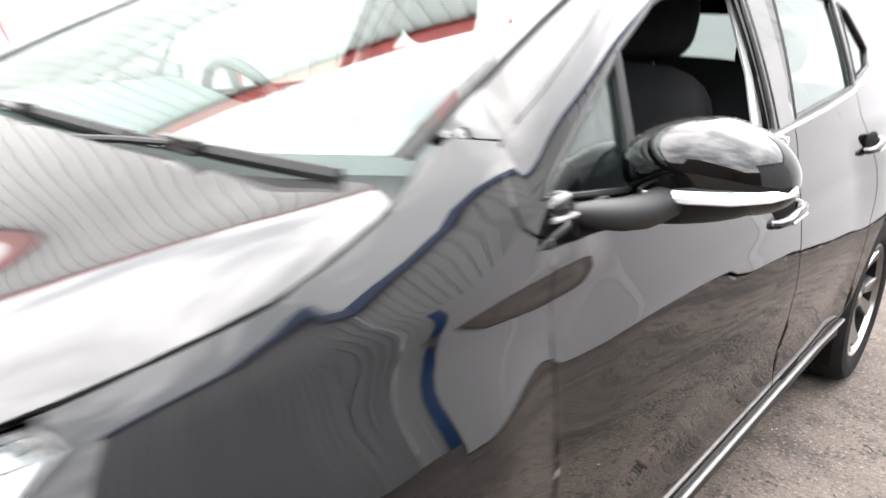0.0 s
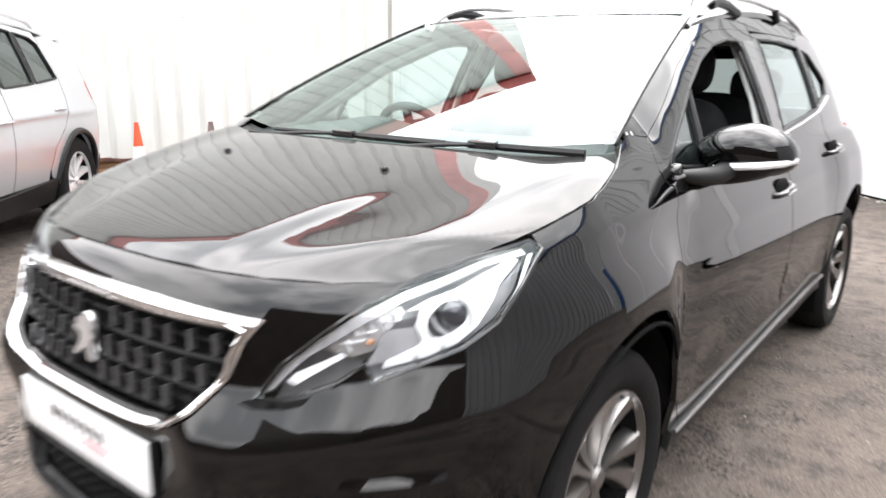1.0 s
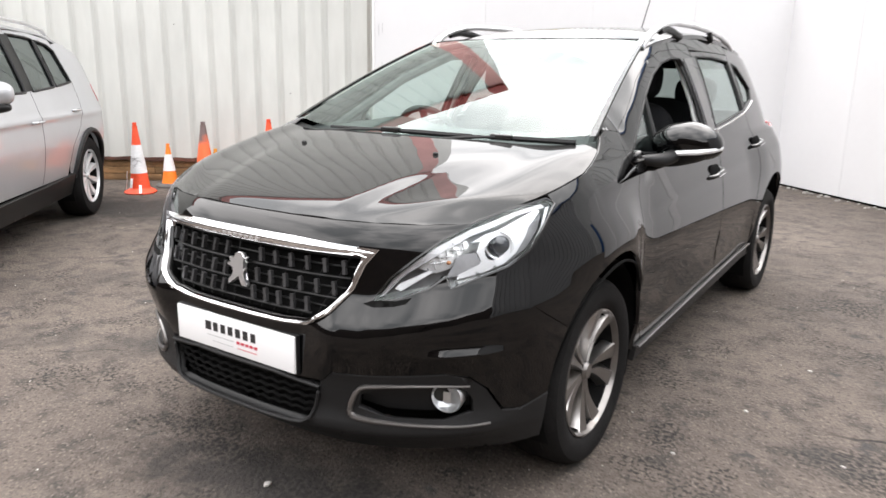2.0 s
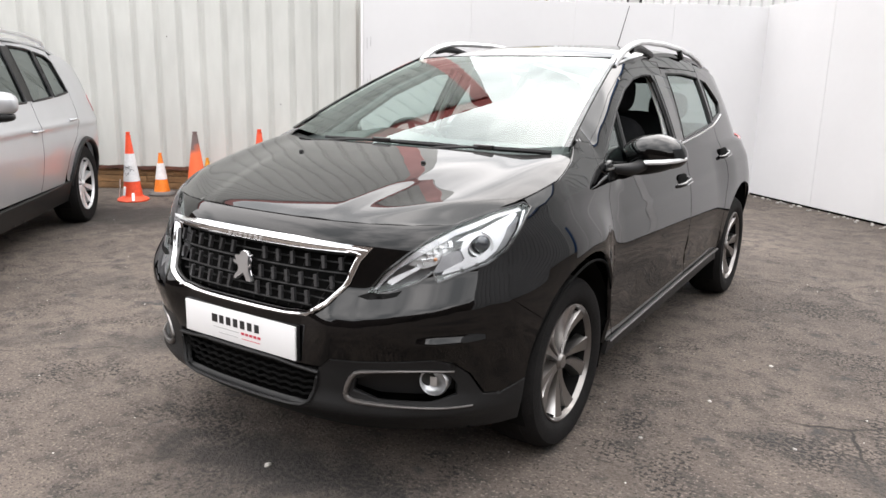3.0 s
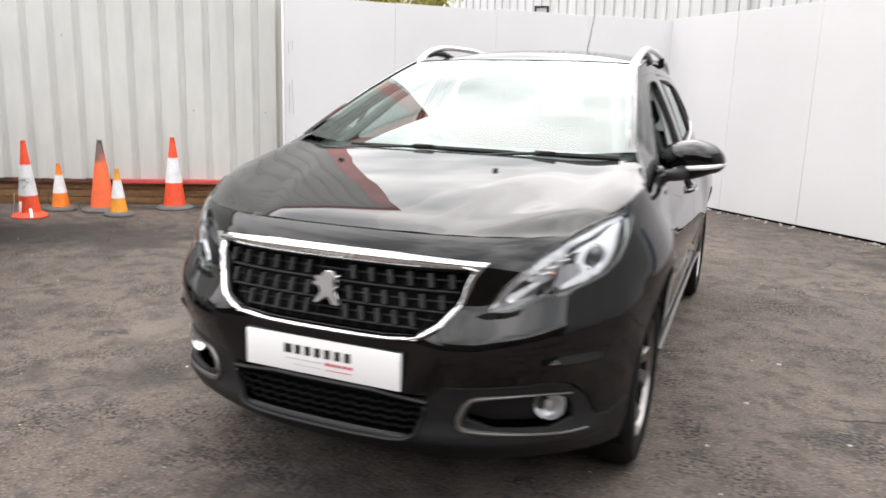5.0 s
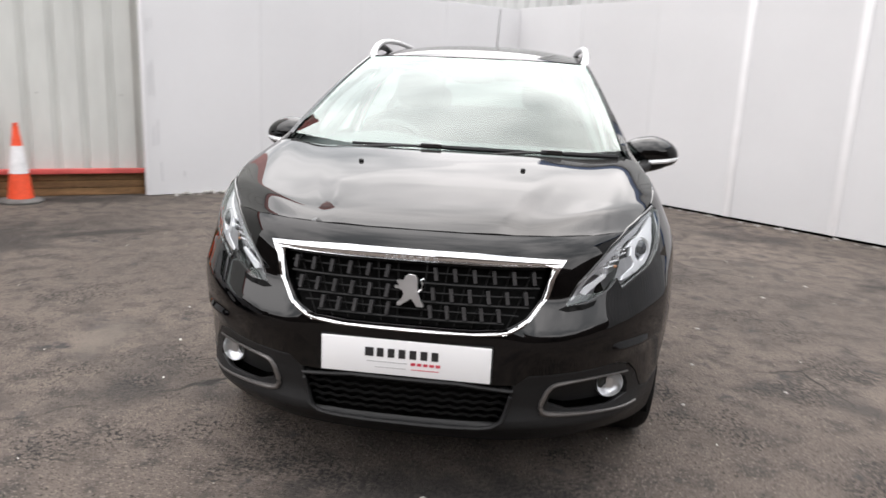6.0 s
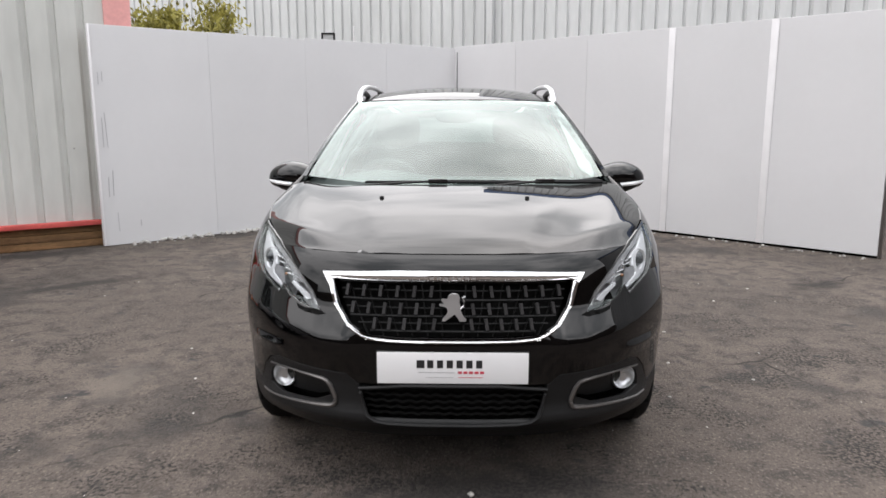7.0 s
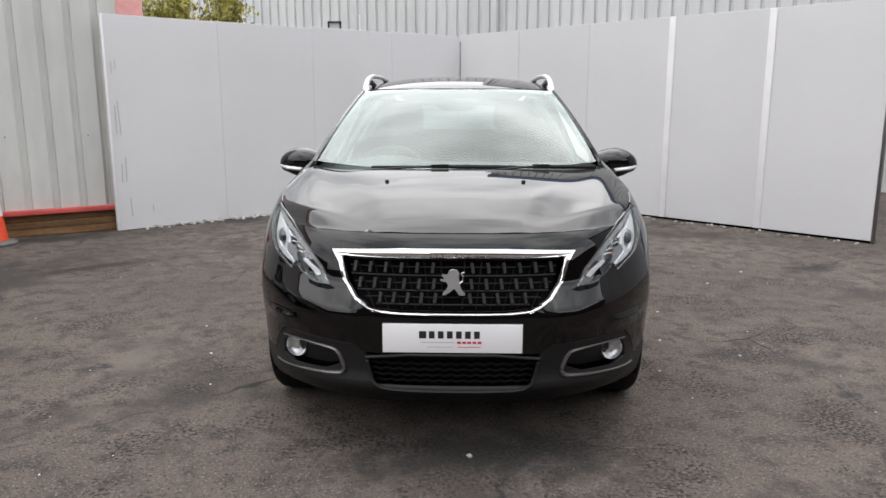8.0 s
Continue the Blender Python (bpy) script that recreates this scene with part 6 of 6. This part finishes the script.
    panel("rear_cladding", [(3.89, 0.36), (3.94, 0.44), (4.27, 0.50), (4.25, 0.26), (3.9, 0.24)], lambda y, z: (s_side(y, z)[0] + 0.012, y, z), PLASTIC, silver, 0.05, 0.03, mirror=mirror, heart=S_HEART)
    for cy in (0.88, 3.485):
        lip = [(sx * (s_side(y, z)[0] + 0.004), y, z) for y, z in arch(cy, 0.395, 5, 175, 0.35, 24)]
        part("arch_lip", quick(tube, lip, 0.024, 8), PLASTIC, silver, "dark plastic arch lip")
        well = bmesh.new()
        rows = [[well.verts.new((sx * x, y, z)) for x in (0.84, 0.48)] for y, z in arch(cy, 0.40, -25, 205, 0.35, 22)]
        for a, b in zip(rows, rows[1:]):
            well.faces.new((a[0], b[0], b[1], a[1]))
        well.faces.new([r_[1] for r_ in rows])
        part("arch_liner", well, VOID, silver)
        wheel(silver, Matrix.Translation((sx * 0.775, cy, 0.345)) @ Matrix.Rotation(radians(90 * sx), 4, "Y"), 0.345, 0.225, 0.228, 10, False, ALLOY_LIGHT, ALLOY_LIGHT)
    for y, z, owner in ((2.32, 0.885, fd), (3.20, 0.93, rd)):
        x = s_side(y, z)[0]
        part("door_handle", quick(tube, [(sx * (x + d), y + e, z) for e, d in ((-0.075, 0.0), (-0.065, 0.022), (0.065, 0.025), (0.075, 0.0))], 0.012, 8, False, 0.8), SILVER, owner)
    cap = quick(blob, (0.125, 0.075, 0.075), pose(sx * 0.99, 1.42, 1.115), 2.8)
    s_mirror = part("door_mirror", cap, SILVER, silver, "silver door mirror", smooth=60)
    part("mirror_base", quick(blob, (0.12, 0.07, 0.035), pose(sx * 0.975, 1.42, 1.035), 2.6), PLASTIC, s_mirror, "black mirror underside", smooth=60)
    part("mirror_arm", quick(block, (0.14, 0.06, 0.04), pose(sx * 0.86, 1.42, 1.05), 0.012), PLASTIC, s_mirror)
    part("roof_rail", quick(tube, [(sx * x, y, z) for x, y, z in ((0.60, 1.75, 1.53), (0.61, 1.85, 1.575), (0.615, 2.4, 1.615), (0.61, 3.1, 1.60), (0.60, 3.45, 1.565), (0.59, 3.55, 1.53))], 0.016, 8), SATIN, silver, "silver roof rail")
    panel("tail_lamp", [(4.00, 0.97), (3.97, 1.08), (4.00, 1.12), (4.20, 1.11), (4.34, 0.97)], s_side, RED_LENS, silver, 0.04, 0.01, off=0.005, mirror=mirror, heart=S_HEART, label="red tail lamp")
    for gap in ([(2.385, 1.095), (2.445, 1.495), (2.575, 1.495), (2.515, 1.10)], [(2.99, 1.122), (3.025, 1.474), (3.065, 1.468), (3.025, 1.122)]):
        panel("pillar_trim", gap, s_side, GRILLE_BLACK, silver, 0.05, 0.004, off=0.005, mirror=mirror, heart=S_HEART, label="satin black pillar trim")


def s_roof(x, y):
    return (x, y, Line((1.5, 1.45), (1.9, 1.57), (2.5, 1.615), (3.2, 1.595), (3.8, 1.52), (4.1, 1.43))(y) - 0.06 * (abs(x) / 0.66) ** 2.4)


panel("roof", both_ways([(0.0, 1.72), (0.58, 1.80), (0.655, 2.1), (0.655, 2.6), (0.64, 3.2), (0.60, 3.8), (0.5, 4.05), (0.0, 4.1)]), s_roof, SILVER, silver, 0.06, 0.02, heart=S_HEART)
panel("bonnet", both_ways([(0.0, 0.10), (0.6, 0.16), (0.74, 0.5), (0.80, 1.1), (0.6, 1.05), (0.0, 0.98)]), lambda x, y: (x, y, 0.86 + 0.24 * y ** 0.8 - 0.06 * (abs(x) / 0.8) ** 2.5), SILVER, silver, 0.08, 0.02, heart=S_HEART)
panel("windscreen", [(-0.98, 0.0), (0.98, 0.0), (0.98, 1.0), (-0.98, 1.0)], lambda u, t: (u * (0.74 - 0.16 * t), 1.02 + 0.1 * u * u + 0.72 * t, 1.09 + 0.44 * t - 0.02 * u * u), DARK_GLASS, silver, 0.1, 0, heart=S_HEART)
panel("nose", both_ways([(0.0, 0.86), (0.75, 0.82), (0.78, 0.30), (0.0, 0.28)]), lambda x, z: (x, 0.05 + 0.30 * (abs(x) / 0.8) ** 3 + 0.12 * max(0, z - 0.7), z), SILVER, silver, 0.08, 0.02, heart=S_HEART)
panel("tailgate", both_ways([(0.0, 1.50), (0.52, 1.47), (0.60, 1.2), (0.66, 0.95), (0.67, 0.30), (0.0, 0.28)]), lambda x, z: (x, 4.50 - 0.14 * (abs(x) / 0.7) ** 2.6 - 0.55 * max(0, z - 1.0), z), SILVER, silver, 0.08, 0.02, heart=S_HEART)
part("underbody", quick(block, (1.45, 3.9, 0.2), pose(0, 2.15, 0.33), 0.03), VOID, silver)
part("cabin_core", quick(block, (1.40, 2.4, 0.5), pose(0, 2.5, 0.75), 0.05), FABRIC, silver)
for x in (-0.37, 0.37):
    part("seat_back", quick(blob, (0.24, 0.09, 0.36), pose(x, 2.28, 1.05, -12), 4), FABRIC, silver, smooth=60)
part("rear_bench", quick(blob, (0.62, 0.09, 0.32), pose(0, 3.25, 1.05, -12), 4), FABRIC, silver, smooth=60)


# ---- beyond the hoarding: a shrub and a small flood light ----
shrub = thing("shrub", "olive green shrub with small leaves, behind the hoarding", "shrub", Matrix.Translation((-4.2, 8.2, 0)))
rng = random.Random(11)
stems = bmesh.new()
tips = []
for k in range(16):
    a, n = rng.uniform(0, 360), rng.uniform(1.9, 2.75)
    top = Vector((0.85 * math.cos(radians(a)) * rng.uniform(0.3, 1), 0.8 * math.sin(radians(a)) * rng.uniform(0.3, 1), n))
    mid = Vector((top.x * 0.4 + rng.uniform(-0.1, 0.1), top.y * 0.4, n * 0.55))
    tube(stems, [(0.15 * math.cos(a), 0.15 * math.sin(a), 0), mid, top], lambda t: 0.03 - 0.024 * t, 6)
    tips += [(mid, top)]
part("stems", stems, BARK, shrub)
verts, faces = [], []
for k in range(30000):
    mid, top = rng.choice(tips)
    p = mid.lerp(top, rng.uniform(0.35, 1.08)) + Vector((rng.gauss(0, 0.15), rng.gauss(0, 0.15), rng.gauss(0, 0.10)))
    m = Matrix.Translation(p) @ Euler((rng.uniform(0, 6), rng.uniform(0, 6), rng.uniform(0, 6))).to_matrix().to_4x4()
    n = rng.uniform(0.03, 0.06)
    b = len(verts)
    verts += [m @ Vector(q) for q in ((-n, 0, 0), (0, -n * 0.45, 0.004), (n, 0, 0), (0, n * 0.45, 0.004))]
    faces.append((b, b + 1, b + 2, b + 3))
me = bpy.data.meshes.new("crown")
me.from_pydata(verts, [], faces)
mesh_part("crown", me, LEAF, shrub)

flood = thing("flood_light", "small dark framed flood light on a post", "lamp", Matrix.Translation((-1.96, 9.0, 0)))
part("post", quick(block, (0.04, 0.04, 2.44), pose(0, 0.02, 1.22), 0.004), PLASTIC, flood)
part("housing", quick(block, (0.17, 0.05, 0.12), pose(0, 0.02, 2.50), 0.01), BEZEL, flood)
for bx, bz, bw, bh in ((0, 0.062, 0.20, 0.018), (0, -0.062, 0.20, 0.018), (0.091, 0, 0.018, 0.142), (-0.091, 0, 0.018, 0.142)):
    part("lamp_frame", quick(block, (bw, 0.07, bh), pose(bx, -0.01, 2.50 + bz), 0.004), PLASTIC, flood)
part("lamp_glass", quick(block, (0.155, 0.01, 0.10), pose(0, -0.014, 2.50), 0.003), GREY_CLAD, flood, "pale lamp glass")
pole = thing("thin_post", "thin pale steel post behind the hoarding", "post", Matrix.Translation((-1.62, 9.3, 0)))
part("shaft", quick(lathe, [(0.0, 0.0), (0.012, 0.0), (0.012, 2.70), (0.0, 2.71)], 12), WHITE_BATTEN, pole)

# ---- small stones and litter on the yard ----
rng = random.Random(21)
for x, y, r in ((0.067, 0.035, 0.011), (1.18, 1.50, 0.010), (1.32, 2.1, 0.010), (1.55, 1.25, 0.008), (1.9, 2.9, 0.010), (-1.35, 1.2, 0.010), (1.05, 1.0, 0.008), (-1.55, 1.7, 0.009), (2.3, 3.3, 0.010), (-1.2, 0.75, 0.007)):
    r *= 1.0 if x == 0.067 else 0.7
    bm = quick(blob, (r * 1.5, r, r * 0.6), pose(0, 0, 0, 10 * rng.random(), 10 * rng.random(), 180 * rng.random()), 2.4, 8, 6)
    for v in bm.verts:
        v.co += v.co.normalized() * rng.uniform(-0.2, 0.2) * r
    ob = tagged(part("stone", bm, STONE, None), "small pale stone chip on the asphalt", "stone", group="stones on the yard")
    ob.location = (x, y, r * 0.45)

# loose grit, pale and dark, over the worn surface
for name, mat, count, size, label in (("pale_grit", STONE, 240, 0.003, "fine pale grit scattered over the asphalt"), ("dark_grit", ASPHALT, 700, 0.006, "dark crumbs of loose asphalt on the yard")):
    verts, faces = [], []
    for k in range(count):
        x, y = rng.uniform(-4.5, 4.0), rng.uniform(-1.6, 4.2)
        r = size * rng.uniform(0.5, 1.6)
        turn = rng.uniform(0, 6.28)
        b = len(verts)
        for j in range(5):
            a = turn + j * 1.2566
            q = r * rng.uniform(0.7, 1.3)
            verts.append((x + q * math.cos(a), y + q * math.sin(a), 0.0))
        verts.append((x + 0.3 * r, y, r * rng.uniform(0.6, 1.1)))
        faces += [(b + j, b + (j + 1) % 5, b + 5) for j in range(5)]
    me = bpy.data.meshes.new(name)
    me.from_pydata(verts, [], faces)
    tagged(mesh_part(name, me, mat, None, ""), label, "grit", kind="stuff")
